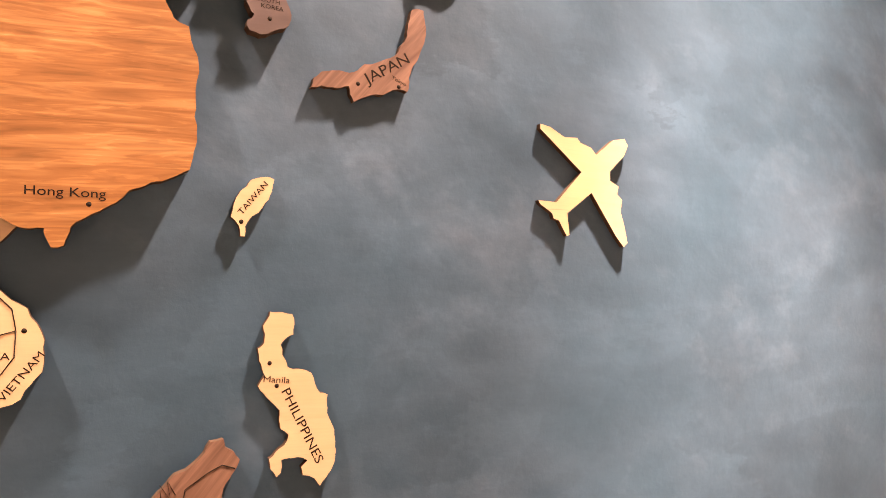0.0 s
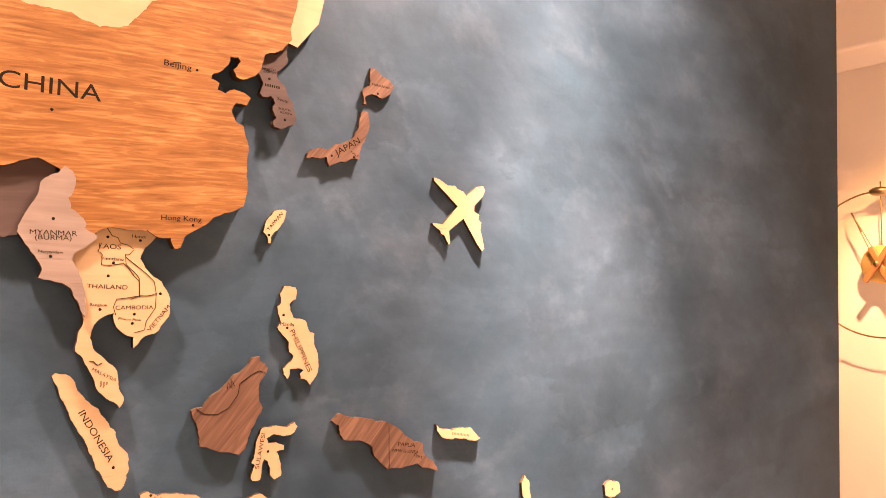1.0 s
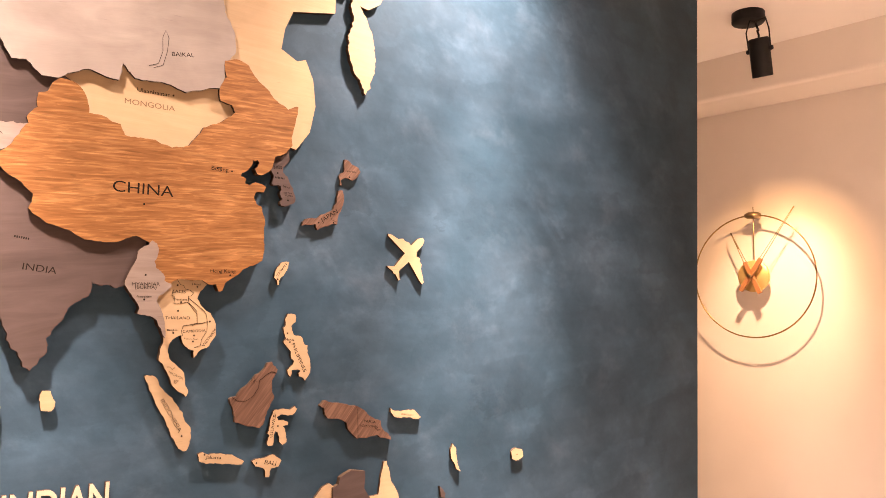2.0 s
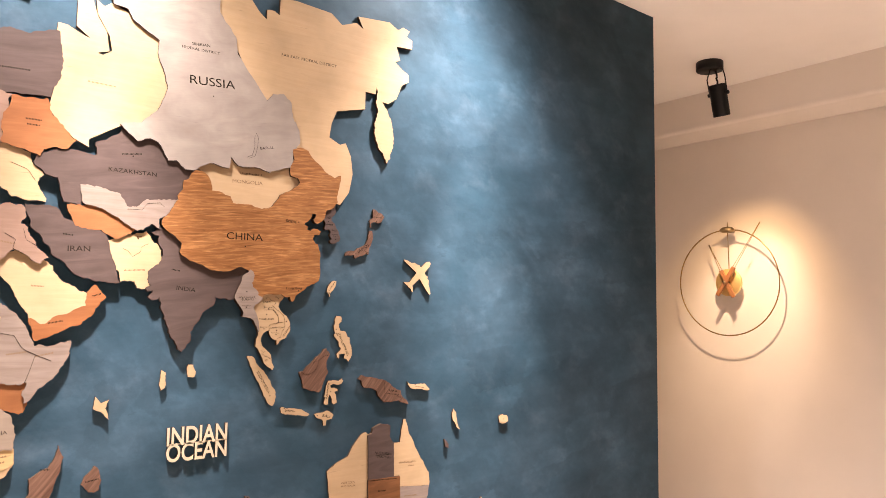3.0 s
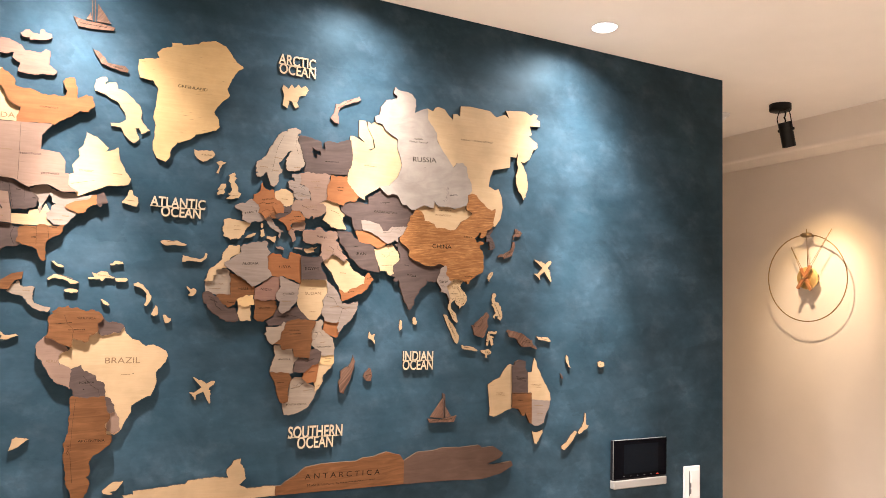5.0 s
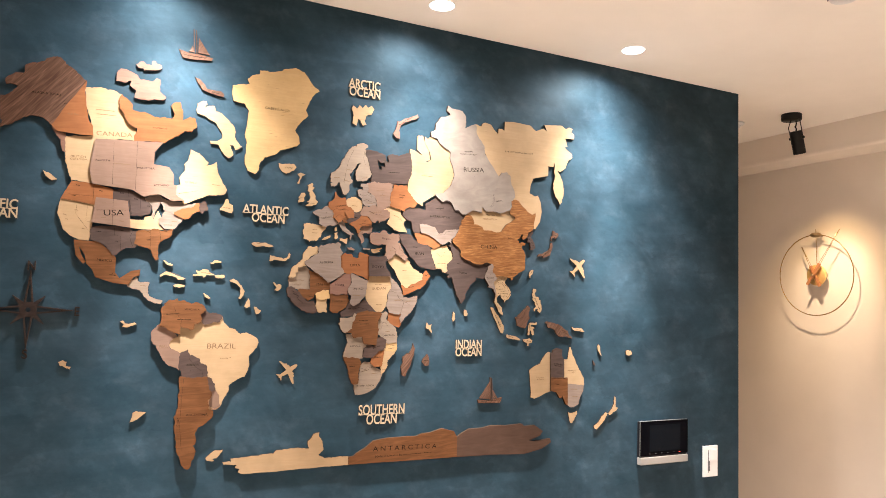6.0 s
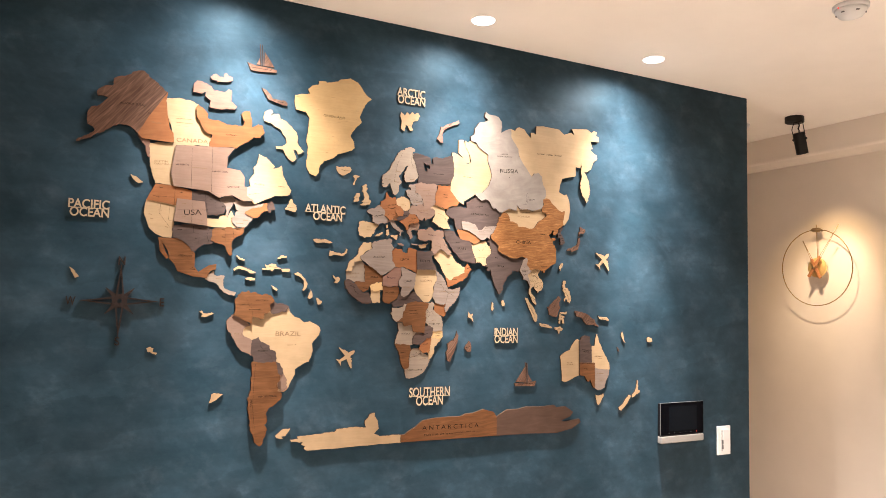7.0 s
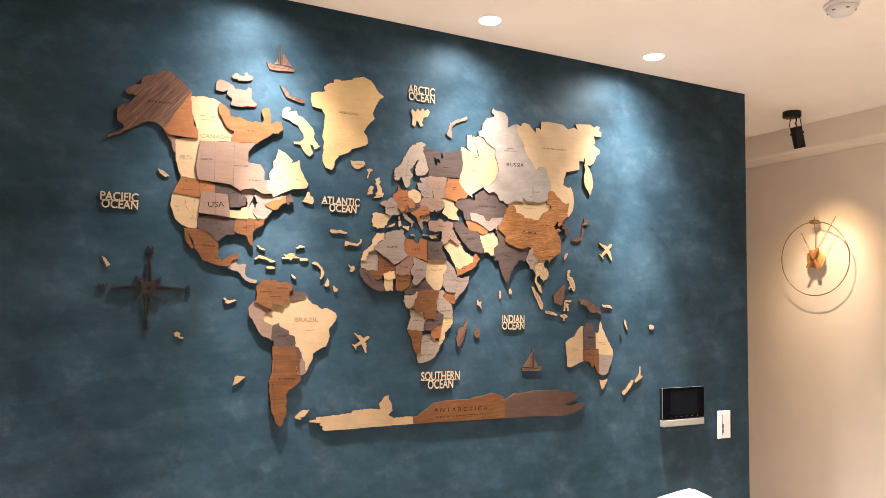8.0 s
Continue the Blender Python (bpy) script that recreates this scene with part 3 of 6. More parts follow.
def grown(pts, by):
    """An outline moved outwards by a hair, so that neighbours butt without a gap."""
    area = sum(a.x * b.y - b.x * a.y for a, b in zip(pts, pts[1:] + pts[:1]))
    way = by if area > 0 else -by
    made = []
    for a, p, b in zip(pts[-1:] + pts[:-1], pts, pts[1:] + pts[:1]):
        along = (b - a).normalized() if (b - a).length > 1e-6 else Vector((1, 0))
        made.append(p + Vector((along.y, -along.x)) * way)
    return made


def sheet_object(name, loops, level, wood, seed, amount=0.0, grow=0.0):
    rng = random.Random(seed)
    front = face_depth(level) + 0.00005 * (seed % 13)
    cut = [wavered(loop, rng, amount) for loop in loops]
    if any(crosses(line) for line in cut):
        cut = [wavered(loop, rng, 0.0) for loop in loops]
    for by in (grow, grow * 0.6, grow * 0.3):
        if by and not crosses(grown(cut[0], by)):
            cut[0] = grown(cut[0], by)
            break
    ob = mesh_object(name, cut_sheet(cut, 0.0002, front), WOODS[wood])
    ob.data.materials.append(BURNT_EDGE)
    return ob, front


CALM = {"china", "siberia", "ural", "myanmar", "indochina", "south_africa", "new_south_wales", "queensland", "antarctic_west", "quebec", "prairies", "brazil"}
PIECES = {}
CONTINENTS = {}
CONTINENT_WORDS = {
    "asia": "Eurasia of a layered wooden wall map", "africa": "Africa of a layered wooden wall map", "north_america": "North America of a layered wooden wall map",
    "south_america": "South America of a layered wooden wall map", "australia": "Australia of a layered wooden wall map", "antarctica": "long strip of Antarctica of a wooden wall map",
}


def country(continent, name, level, wood, *loops):
    if continent not in CONTINENTS:
        CONTINENTS[continent] = thing("wooden_continent", pose(0, 0, 0), CONTINENT_WORDS[continent], "wall map", "continents of the wooden map")
    amount = 0.03 if name in STRAIGHT else 0.09 if name in CALM else 0.18
    ob, front = sheet_object("country_panel", loops, level, wood, len(PIECES) + 1, amount, 0.0007)
    ob.parent = CONTINENTS[continent]
    tagged(ob, f"{WOOD_WORDS[wood]} panel of {name.replace('_', ' ')}")
    PIECES[name] = (ob, front, wood)


def island(continent, name, level, wood, *loops):
    ob, front = sheet_object("wooden_island", loops, level, wood, len(PIECES) + 1, 0.11)
    tagged(ob, f"small {WOOD_WORDS[wood]} island on the blue wall" if name != "greenland" else "large pale oak-toned plywood Greenland on the blue wall", "wooden island", "islands of the wooden map")
    PIECES[name] = (ob, front, wood)


def plane(group, name, level, wood, *loops):
    ob, front = sheet_object("wooden_plane", loops, level, wood, 3)
    tagged(ob, "natural cream plywood cut-out of an airliner on the wall", "wall decoration", "wooden planes")


BOATS = {}


def boat_piece(group, name, level, wood, *loops):
    if group not in BOATS:
        BOATS[group] = thing("wooden_boat", pose(0, 0, 0), "walnut-stained plywood cut-out of a sailing boat on the wall", "wall decoration", "wooden boats")
    ob, front = sheet_object(name, loops, level, wood, 2)
    ob.parent = BOATS[group]
    PIECES[group + name] = (ob, front, wood)


def text_mesh(words, width, thickness, bolder=0.0, height=None):
    """Flat lettering in the x-z plane, centred, scaled to a width."""
    data = bpy.data.curves.new("lettering", "FONT")
    data.body, data.align_x, data.align_y, data.resolution_u = words, "CENTER", "CENTER", 5
    data.extrude, data.offset = 0.0, bolder
    ob = bpy.data.objects.new("lettering", data)
    mesh = bpy.data.meshes.new_from_object(ob)
    bm = bmesh.new()
    bm.from_mesh(mesh)
    bpy.data.objects.remove(ob)
    bpy.data.curves.remove(data)
    bpy.data.meshes.remove(mesh)
    xs, ys = [v.co.x for v in bm.verts], [v.co.y for v in bm.verts]
    s = width / (max(xs) - min(xs))
    t = height / (max(ys) - min(ys)) if height else 0.82 * s
    cx, cy = (max(xs) + min(xs)) / 2, (max(ys) + min(ys)) / 2
    for v in bm.verts:
        v.co = ((v.co.x - cx) * s, 0, (v.co.y - cy) * t)
    bmesh.ops.remove_doubles(bm, verts=bm.verts, dist=1e-6)
    made = bmesh.ops.extrude_face_region(bm, geom=list(bm.faces))
    bmesh.ops.translate(bm, verts=[v for v in made["geom"] if isinstance(v, bmesh.types.BMVert)], vec=(0, -thickness, 0))
    bmesh.ops.recalc_face_normals(bm, faces=bm.faces)
    for f in bm.faces:
        f.material_index = 0 if abs(f.normal.y) > 0.5 else 1
        f.smooth = False
    return bm


def ink(wood, words=""):
    return PALE_ENGRAVING if words in LIGHTLY_BURNT else ENGRAVING


def engrave(name, words, x, z, width, turn):
    ob, front, wood = PIECES[name]
    bm = moved(text_mesh(words, width / 1000, 0.00008), pose(x / 1000, -front, z / 1000, 0, -turn, 0))
    part("lettering", bm, ink(wood, words), ob, f"engraved words {words}")


def mark(name, x, z, width, turn):
    """Writing too small to read, as a row of fine upright bars."""
    ob, front, wood = PIECES[name]
    rng = random.Random(round(x * 7 + z))
    count = max(2, round(width / 1.9))
    bm = bmesh.new()
    for k in range(count):
        at = (k + 0.5 - count / 2) * width / count / 1000
        half, tall = 0.00030 * width / count, rng.choice((0.0011, 0.0011, 0.0014))
        low = [bm.verts.new((at + a, -0.00006, b)) for a, b in ((-half, -0.0011), (half, -0.0011), (half, tall), (-half, tall))]
        bm.faces.new(low)
    moved(bm, pose(x / 1000, -front, z / 1000, 0, -turn, 0))
    part("engraved_bar", bm, PALE_ENGRAVING if wood in ("cream", "oak", "ash", "blush", "pearl", "fog") else ENGRAVING, ob)


def dot(name, x, z):
    ob, front, wood = PIECES[name]
    bm = moved(lathe([(0, 0.0), (0.0011, 0.0), (0.0011, 0.00006), (0, 0.00006)], 12), pose(x / 1000, -front, z / 1000, 90))
    part("city_dot", bm, ENGRAVING, ob, "small engraved dot")


def border(name, line):
    ob, front, wood = PIECES[name]
    bm = tube([(x / 1000, -front, z / 1000) for x, z in line], 0.00028, 5)
    part("engraved_line", bm, ENGRAVING, ob, "engraved border line")


# ---- the wooden map: outlines in millimetres along and up the wall ----
# asia
country("asia", "baltics", 2, "ash", [(-578, 2076), (-554, 2081), (-552, 2057), (-555, 2050), (-544, 2050), (-550, 2043), (-563, 2037), (-567, 2032), (-576, 2032), (-585, 2037), (-589, 2053), (-577, 2060), (-568, 2057), (-571, 2066), (-578, 2068)])
country("asia", "far_east", 2, "cream", [(-172, 2323), (-152, 2317), (-145, 2329), (-135, 2333), (-113, 2329), (-98, 2311), (-83, 2300), (-82, 2319), (-69, 2320), (-58, 2315), (-57, 2347), (-25, 2351), (48, 2348), (72, 2331), (104, 2344), (121, 2336), (108, 2358), (182, 2366), (204, 2355), (216, 2364), (232, 2360), (225, 2347), (239, 2342), (239, 2324), (200, 2321), (209, 2293), (197, 2287), (214, 2275), (231, 2267), (232, 2252), (215, 2242), (202, 2211), (182, 2197), (165, 2199), (156, 2230), (151, 2211), (128, 2211), (128, 2176), (65, 2160), (54, 2134), (50, 2106), (74, 2095), (86, 2100), (98, 2076), (103, 2042), (96, 2006), (77, 1980), (65, 1983), (-24, 2050), (-168, 2285)])
country("asia", "kamchatka", 2, "cream", [(158, 2234), (165, 2199), (178, 2186), (191, 2159), (196, 2123), (190, 2086), (182, 2075), (167, 2098), (152, 2132), (153, 2154), (160, 2176), (156, 2205)])
country("asia", "siberia", 3, "fog", [(-280, 2371), (-270, 2363), (-243, 2362), (-227, 2359), (-214, 2345), (-212, 2326), (-216, 2302), (-174, 2322), (-169, 2287), (-140, 2252), (-136, 2223), (-78, 2151), (-66, 2166), (-47, 2169), (-32, 2157), (-28, 2130), (-16, 2111), (-12, 2085), (-26, 2066), (-25, 2039), (-69, 2023), (-94, 2029), (-126, 2027), (-140, 2041), (-143, 2021), (-174, 2026), (-200, 2011), (-217, 2009), (-231, 2022), (-244, 2020), (-261, 2047), (-274, 2052), (-293, 2044), (-320, 2067), (-288, 2074), (-263, 2101), (-250, 2138), (-256, 2162), (-267, 2190), (-267, 2215), (-310, 2240), (-317, 2254), (-339, 2257), (-341, 2272), (-325, 2282), (-324, 2301), (-307, 2327), (-291, 2330), (-272, 2342), (-284, 2353)])
country("asia", "ural", 2, "cream", [(-414, 2207), (-401, 2206), (-379, 2196), (-369, 2193), (-389, 2208), (-389, 2255), (-369, 2257), (-359, 2229), (-346, 2209), (-341, 2179), (-357, 2173), (-350, 2171), (-337, 2181), (-342, 2204), (-361, 2235), (-363, 2256), (-351, 2249), (-342, 2257), (-316, 2249), (-303, 2234), (-267, 2229), (-248, 2161), (-250, 2128), (-277, 2077), (-321, 2063), (-363, 2036), (-363, 2024), (-384, 2034), (-409, 2059), (-420, 2075), (-414, 2106), (-406, 2132), (-408, 2168), (-415, 2192)])
country("asia", "north_west_russia", 2, "taupe", [(-566, 2185), (-541, 2186), (-512, 2181), (-499, 2176), (-495, 2158), (-486, 2157), (-488, 2177), (-482, 2181), (-462, 2181), (-448, 2180), (-411, 2193), (-406, 2159), (-407, 2131), (-417, 2091), (-450, 2090), (-493, 2085), (-526, 2085), (-545, 2087), (-540, 2109), (-551, 2133), (-558, 2157)], [(-525, 2158), (-515, 2152), (-503, 2152), (-499, 2138), (-512, 2140), (-510, 2129), (-521, 2133), (-525, 2146)])
country("asia", "central_russia", 2, "blush", [(-553, 2082), (-535, 2087), (-517, 2086), (-467, 2085), (-472, 2062), (-477, 2037), (-473, 2015), (-490, 2007), (-506, 1998), (-522, 2004), (-523, 2023), (-531, 2040), (-541, 2047), (-544, 2051), (-553, 2052)])
country("asia", "volga", 2.3, "amber", [(-467, 2084), (-422, 2088), (-419, 2071), (-408, 2060), (-394, 2042), (-380, 2032), (-389, 2020), (-401, 2016), (-411, 2017), (-423, 2012), (-427, 2001), (-444, 2007), (-475, 2013), (-477, 2037), (-472, 2062)])
country("asia", "south_russia", 1.5, "cream", [(-503, 2001), (-474, 2014), (-439, 2005), (-434, 1986), (-421, 1973), (-428, 1962), (-416, 1934), (-459, 1938), (-473, 1951), (-486, 1957), (-477, 1975), (-479, 1994)])
country("asia", "belarus", 2.2, "ash", [(-572, 2035), (-561, 2044), (-542, 2046), (-531, 2041), (-523, 2022), (-526, 2014), (-544, 2008), (-562, 2009), (-571, 2015), (-573, 2026)])
country("asia", "ukraine", 2.4, "blush", [(-574, 1991), (-566, 2006), (-544, 2007), (-526, 2013), (-521, 2004), (-504, 2000), (-485, 2000), (-478, 1994), (-479, 1979), (-489, 1971), (-502, 1965), (-513, 1957), (-516, 1966), (-524, 1958), (-537, 1960), (-547, 1975), (-562, 1976), (-574, 1979)])
country("asia", "scandinavia", 2, "pearl", [(-593, 2201), (-576, 2206), (-559, 2200), (-561, 2193), (-568, 2189), (-565, 2183), (-568, 2172), (-560, 2160), (-559, 2151), (-554, 2142), (-551, 2126), (-544, 2109), (-549, 2100), (-559, 2089), (-572, 2085), (-588, 2084), (-595, 2092), (-597, 2102), (-594, 2110), (-597, 2115), (-578, 2141), (-586, 2141), (-594, 2136), (-616, 2105), (-614, 2096), (-607, 2086), (-607, 2078), (-613, 2074), (-616, 2058), (-623, 2041), (-630, 2037), (-636, 2040), (-646, 2073), (-652, 2074), (-657, 2065), (-665, 2060), (-673, 2060), (-676, 2068), (-670, 2073), (-677, 2073), (-674, 2082), (-678, 2088), (-674, 2101), (-662, 2107), (-648, 2126), (-644, 2140), (-626, 2171), (-616, 2184), (-602, 2194), (-597, 2192)])
country("asia", "germany", 2.2, "amber", [(-658, 2044), (-655, 2033), (-649, 2027), (-639, 2024), (-626, 2027), (-624, 2016), (-620, 2003), (-608, 1999), (-599, 1991), (-605, 1977), (-617, 1963), (-636, 1964), (-656, 1960), (-666, 1962), (-661, 1976), (-665, 1984), (-682, 1996), (-679, 2010), (-665, 2018), (-661, 2030)])
country("asia", "poland", 2, "cream", [(-622, 2023), (-606, 2033), (-589, 2030), (-577, 2024), (-570, 2013), (-572, 1994), (-582, 1986), (-595, 1986), (-604, 1995), (-619, 2003), (-624, 2016)])
country("asia", "france", 2, "ash", [(-709, 1984), (-705, 1984), (-694, 1991), (-684, 1998), (-676, 1992), (-663, 1984), (-659, 1974), (-666, 1962), (-660, 1958), (-655, 1945), (-663, 1937), (-675, 1938), (-685, 1932), (-693, 1935), (-707, 1940), (-706, 1960), (-720, 1967), (-727, 1973), (-719, 1980)])
country("asia", "iberia", 1, "cream", [(-753, 1936), (-743, 1940), (-726, 1939), (-710, 1936), (-694, 1935), (-684, 1933), (-686, 1925), (-699, 1912), (-700, 1901), (-712, 1889), (-725, 1889), (-734, 1884), (-742, 1891), (-752, 1893), (-751, 1904), (-755, 1908), (-752, 1921)])
country("asia", "italy", 1.3, "ash", [(-662, 1958), (-648, 1961), (-637, 1961), (-625, 1959), (-623, 1954), (-629, 1947), (-619, 1932), (-608, 1924), (-593, 1914), (-599, 1915), (-603, 1906), (-605, 1898), (-608, 1903), (-605, 1910), (-618, 1918), (-634, 1931), (-640, 1942), (-649, 1945), (-657, 1940), (-662, 1946)])
country("asia", "hungary", 2.5, "taupe", [(-621, 1957), (-605, 1974), (-599, 1982), (-580, 1986), (-573, 1977), (-581, 1967), (-592, 1959), (-604, 1954), (-616, 1950)])
country("asia", "romania", 2.3, "amber", [(-604, 1953), (-591, 1958), (-579, 1974), (-564, 1978), (-551, 1975), (-542, 1964), (-537, 1950), (-552, 1944), (-567, 1945), (-579, 1933), (-573, 1929), (-579, 1919), (-585, 1921), (-588, 1932), (-601, 1942), (-610, 1946)])
country("asia", "greece", 1, "blush", [(-569, 1943), (-551, 1946), (-536, 1948), (-536, 1927), (-546, 1922), (-559, 1923), (-567, 1918), (-562, 1907), (-560, 1895), (-568, 1890), (-575, 1906), (-580, 1912), (-576, 1922), (-570, 1932)])
country("asia", "czechia", 2.6, "amber", [(-627, 1982), (-610, 1990), (-596, 1982), (-598, 1967), (-618, 1966)])
country("asia", "austria", 2.1, "chestnut", [(-636, 1961), (-612, 1968), (-598, 1963), (-613, 1952), (-631, 1952)])
country("asia", "switzerland", 2.6, "amber", [(-659, 1961), (-643, 1968), (-632, 1960), (-648, 1948)])
country("asia", "turkey", 2.4, "blush", [(-538, 1922), (-527, 1925), (-509, 1924), (-503, 1932), (-487, 1932), (-475, 1922), (-461, 1928), (-445, 1925), (-440, 1910), (-446, 1898), (-464, 1895), (-485, 1891), (-498, 1892), (-507, 1888), (-525, 1888), (-540, 1896), (-542, 1910)])
country("asia", "levant", 2.5, "blush", [(-485, 1891), (-465, 1895), (-448, 1899), (-437, 1894), (-434, 1882), (-421, 1863), (-409, 1852), (-418, 1842), (-437, 1855), (-451, 1862), (-469, 1847), (-478, 1840), (-487, 1843), (-490, 1855), (-484, 1865), (-487, 1879)])
country("asia", "caucasus", 2, "taupe", [(-440, 1925), (-406, 1927), (-398, 1908), (-388, 1896), (-407, 1882), (-425, 1890)])
country("asia", "iran", 2, "taupe", [(-442, 1928), (-402, 1927), (-391, 1911), (-375, 1904), (-354, 1911), (-332, 1893), (-324, 1863), (-317, 1847), (-309, 1819), (-340, 1820), (-366, 1827), (-388, 1848), (-404, 1858), (-418, 1883), (-433, 1901)])
country("asia", "kazakhstan", 2, "taupe", [(-431, 2002), (-406, 2016), (-385, 2016), (-351, 2013), (-352, 2033), (-317, 2056), (-310, 2073), (-280, 2063), (-254, 2040), (-220, 2020), (-187, 2006), (-205, 1981), (-227, 1955), (-236, 1945), (-273, 1949), (-290, 1934), (-304, 1936), (-318, 1954), (-351, 1962), (-370, 1963), (-369, 1935), (-392, 1937), (-402, 1973), (-419, 1976), (-435, 1991)])
country("asia", "uzbekistan", 2.5, "ash", [(-371, 1965), (-346, 1964), (-319, 1958), (-305, 1939), (-289, 1938), (-274, 1953), (-245, 1954), (-220, 1958), (-236, 1931), (-255, 1923), (-254, 1908), (-267, 1914), (-278, 1904), (-295, 1905), (-323, 1923), (-340, 1933), (-363, 1936)])
country("asia", "turkmenistan", 2, "amber", [(-387, 1933), (-367, 1932), (-356, 1942), (-334, 1933), (-311, 1917), (-285, 1907), (-296, 1896), (-316, 1887), (-338, 1899), (-375, 1903)])
country("asia", "afghanistan", 1.5, "cream", [(-328, 1883), (-306, 1896), (-289, 1895), (-272, 1901), (-264, 1889), (-253, 1880), (-248, 1872), (-247, 1855), (-265, 1839), (-266, 1827), (-264, 1815), (-275, 1810), (-282, 1812), (-286, 1822), (-307, 1821), (-310, 1837), (-319, 1846), (-321, 1862), (-327, 1867)])
country("asia", "india", 2, "taupe", [(-264, 1901), (-252, 1896), (-253, 1886), (-245, 1874), (-248, 1855), (-266, 1839), (-267, 1825), (-261, 1817), (-270, 1811), (-267, 1807), (-258, 1807), (-262, 1801), (-265, 1798), (-259, 1793), (-247, 1799), (-242, 1776), (-233, 1752), (-224, 1731), (-215, 1714), (-209, 1710), (-203, 1716), (-196, 1726), (-196, 1743), (-191, 1751), (-179, 1769), (-159, 1786), (-158, 1802), (-142, 1798), (-125, 1797), (-118, 1805), (-106, 1833), (-104, 1851), (-141, 1858), (-184, 1864), (-208, 1879), (-223, 1899), (-251, 1909)])
country("asia", "mongolia", 1.6, "cream", [(-198, 2011), (-179, 2031), (-145, 2047), (-106, 2039), (-66, 2032), (-15, 2040), (-8, 2010), (-21, 1996), (-38, 1984), (-51, 1966), (-77, 1951), (-116, 1953), (-148, 1967), (-174, 1981)])
china_north = [(-206, 2003), (-199, 2009), (-188, 2008), (-179, 2002), (-173, 1989), (-171, 1978), (-159, 1978), (-148, 1973), (-139, 1972), (-134, 1961), (-120, 1960), (-101, 1961), (-82, 1955), (-62, 1961), (-49, 1978), (-46, 1985), (-31, 1992), (-18, 2002), (-8, 2011), (-13, 2020), (-27, 2022), (-29, 2035), (-21, 2051), (-24, 2071), (-8, 2076), (6, 2072), (15, 2060), (35, 2046), (44, 2037), (62, 2028), (76, 2035)]
china_coast = [(70, 2000), (68, 1993), (70, 1984), (62, 1973), (47, 1966), (41, 1948), (29, 1940), (24, 1941), (21, 1946), (27, 1954), (24, 1958), (17, 1957), (15, 1949), (10, 1943), (3, 1939), (2, 1934), (9, 1932), (8, 1926), (15, 1924), (22, 1929), (30, 1928), (36, 1925), (33, 1919), (24, 1919), (20, 1912), (24, 1903), (31, 1900), (36, 1884), (37, 1850), (35, 1834), (28, 1830), (10, 1822), (-1, 1812), (-12, 1804), (-14, 1796), (-18, 1795), (-21, 1803), (-33, 1804), (-39, 1808)]
china_west = [(-68, 1807), (-77, 1801), (-83, 1804), (-86, 1813), (-95, 1820), (-96, 1833), (-100, 1846), (-108, 1850), (-115, 1853), (-130, 1847), (-143, 1844), (-154, 1844), (-167, 1845), (-178, 1851), (-189, 1855), (-201, 1858), (-212, 1865), (-220, 1872), (-217, 1878), (-217, 1887), (-227, 1897), (-240, 1904), (-250, 1915), (-248, 1925), (-239, 1933), (-232, 1945), (-225, 1957), (-227, 1963), (-218, 1975), (-218, 1990), (-210, 1993)]
country("asia", "china", 3, "teak", china_north + china_coast + china_west)
country("asia", "korea", 2, "taupe", [(49, 1968), (54, 1967), (58, 1967), (64, 1978), (69, 1981), (67, 1973), (66, 1961), (59, 1954), (59, 1948), (63, 1944), (69, 1937), (75, 1929), (79, 1917), (78, 1912), (71, 1908), (65, 1905), (60, 1906), (59, 1910), (62, 1914), (58, 1922), (60, 1926), (55, 1932), (48, 1930), (46, 1932), (46, 1946), (42, 1950), (43, 1956), (45, 1960)])
country("asia", "myanmar", 3, "ash", [(-98, 1848), (-93, 1845), (-91, 1836), (-95, 1826), (-93, 1818), (-87, 1814), (-82, 1808), (-83, 1805), (-76, 1801), (-74, 1799), (-78, 1795), (-82, 1791), (-88, 1788), (-90, 1781), (-84, 1770), (-80, 1758), (-78, 1741), (-83, 1752), (-88, 1761), (-94, 1765), (-103, 1767), (-109, 1768), (-107, 1773), (-115, 1786), (-124, 1799), (-119, 1814), (-114, 1824), (-112, 1835), (-106, 1841), (-101, 1843)])
country("asia", "indochina", 2, "cream", [(-76, 1799), (-67, 1808), (-61, 1809), (-51, 1812), (-43, 1815), (-38, 1809), (-31, 1804), (-40, 1794), (-43, 1785), (-37, 1776), (-26, 1768), (-19, 1755), (-19, 1742), (-26, 1731), (-38, 1725), (-43, 1718), (-43, 1726), (-53, 1731), (-57, 1737), (-58, 1744), (-66, 1741), (-72, 1735), (-74, 1725), (-70, 1715), (-62, 1708), (-54, 1700), (-52, 1687), (-48, 1679), (-50, 1674), (-59, 1681), (-66, 1688), (-71, 1700), (-76, 1709), (-82, 1716), (-81, 1725), (-78, 1735), (-82, 1749), (-92, 1778), (-88, 1790), (-77, 1797)])
country("asia", "saudi", 1.6, "cream", [(-479, 1852), (-450, 1860), (-424, 1852), (-402, 1840), (-389, 1818), (-363, 1803), (-346, 1800), (-353, 1776), (-395, 1758), (-408, 1753), (-427, 1762), (-440, 1784), (-452, 1807), (-470, 1827)])
country("asia", "yemen", 2, "amber", [(-428, 1763), (-409, 1755), (-396, 1765), (-354, 1782), (-353, 1803), (-343, 1814), (-327, 1796), (-343, 1771), (-361, 1754), (-395, 1741), (-420, 1732)])
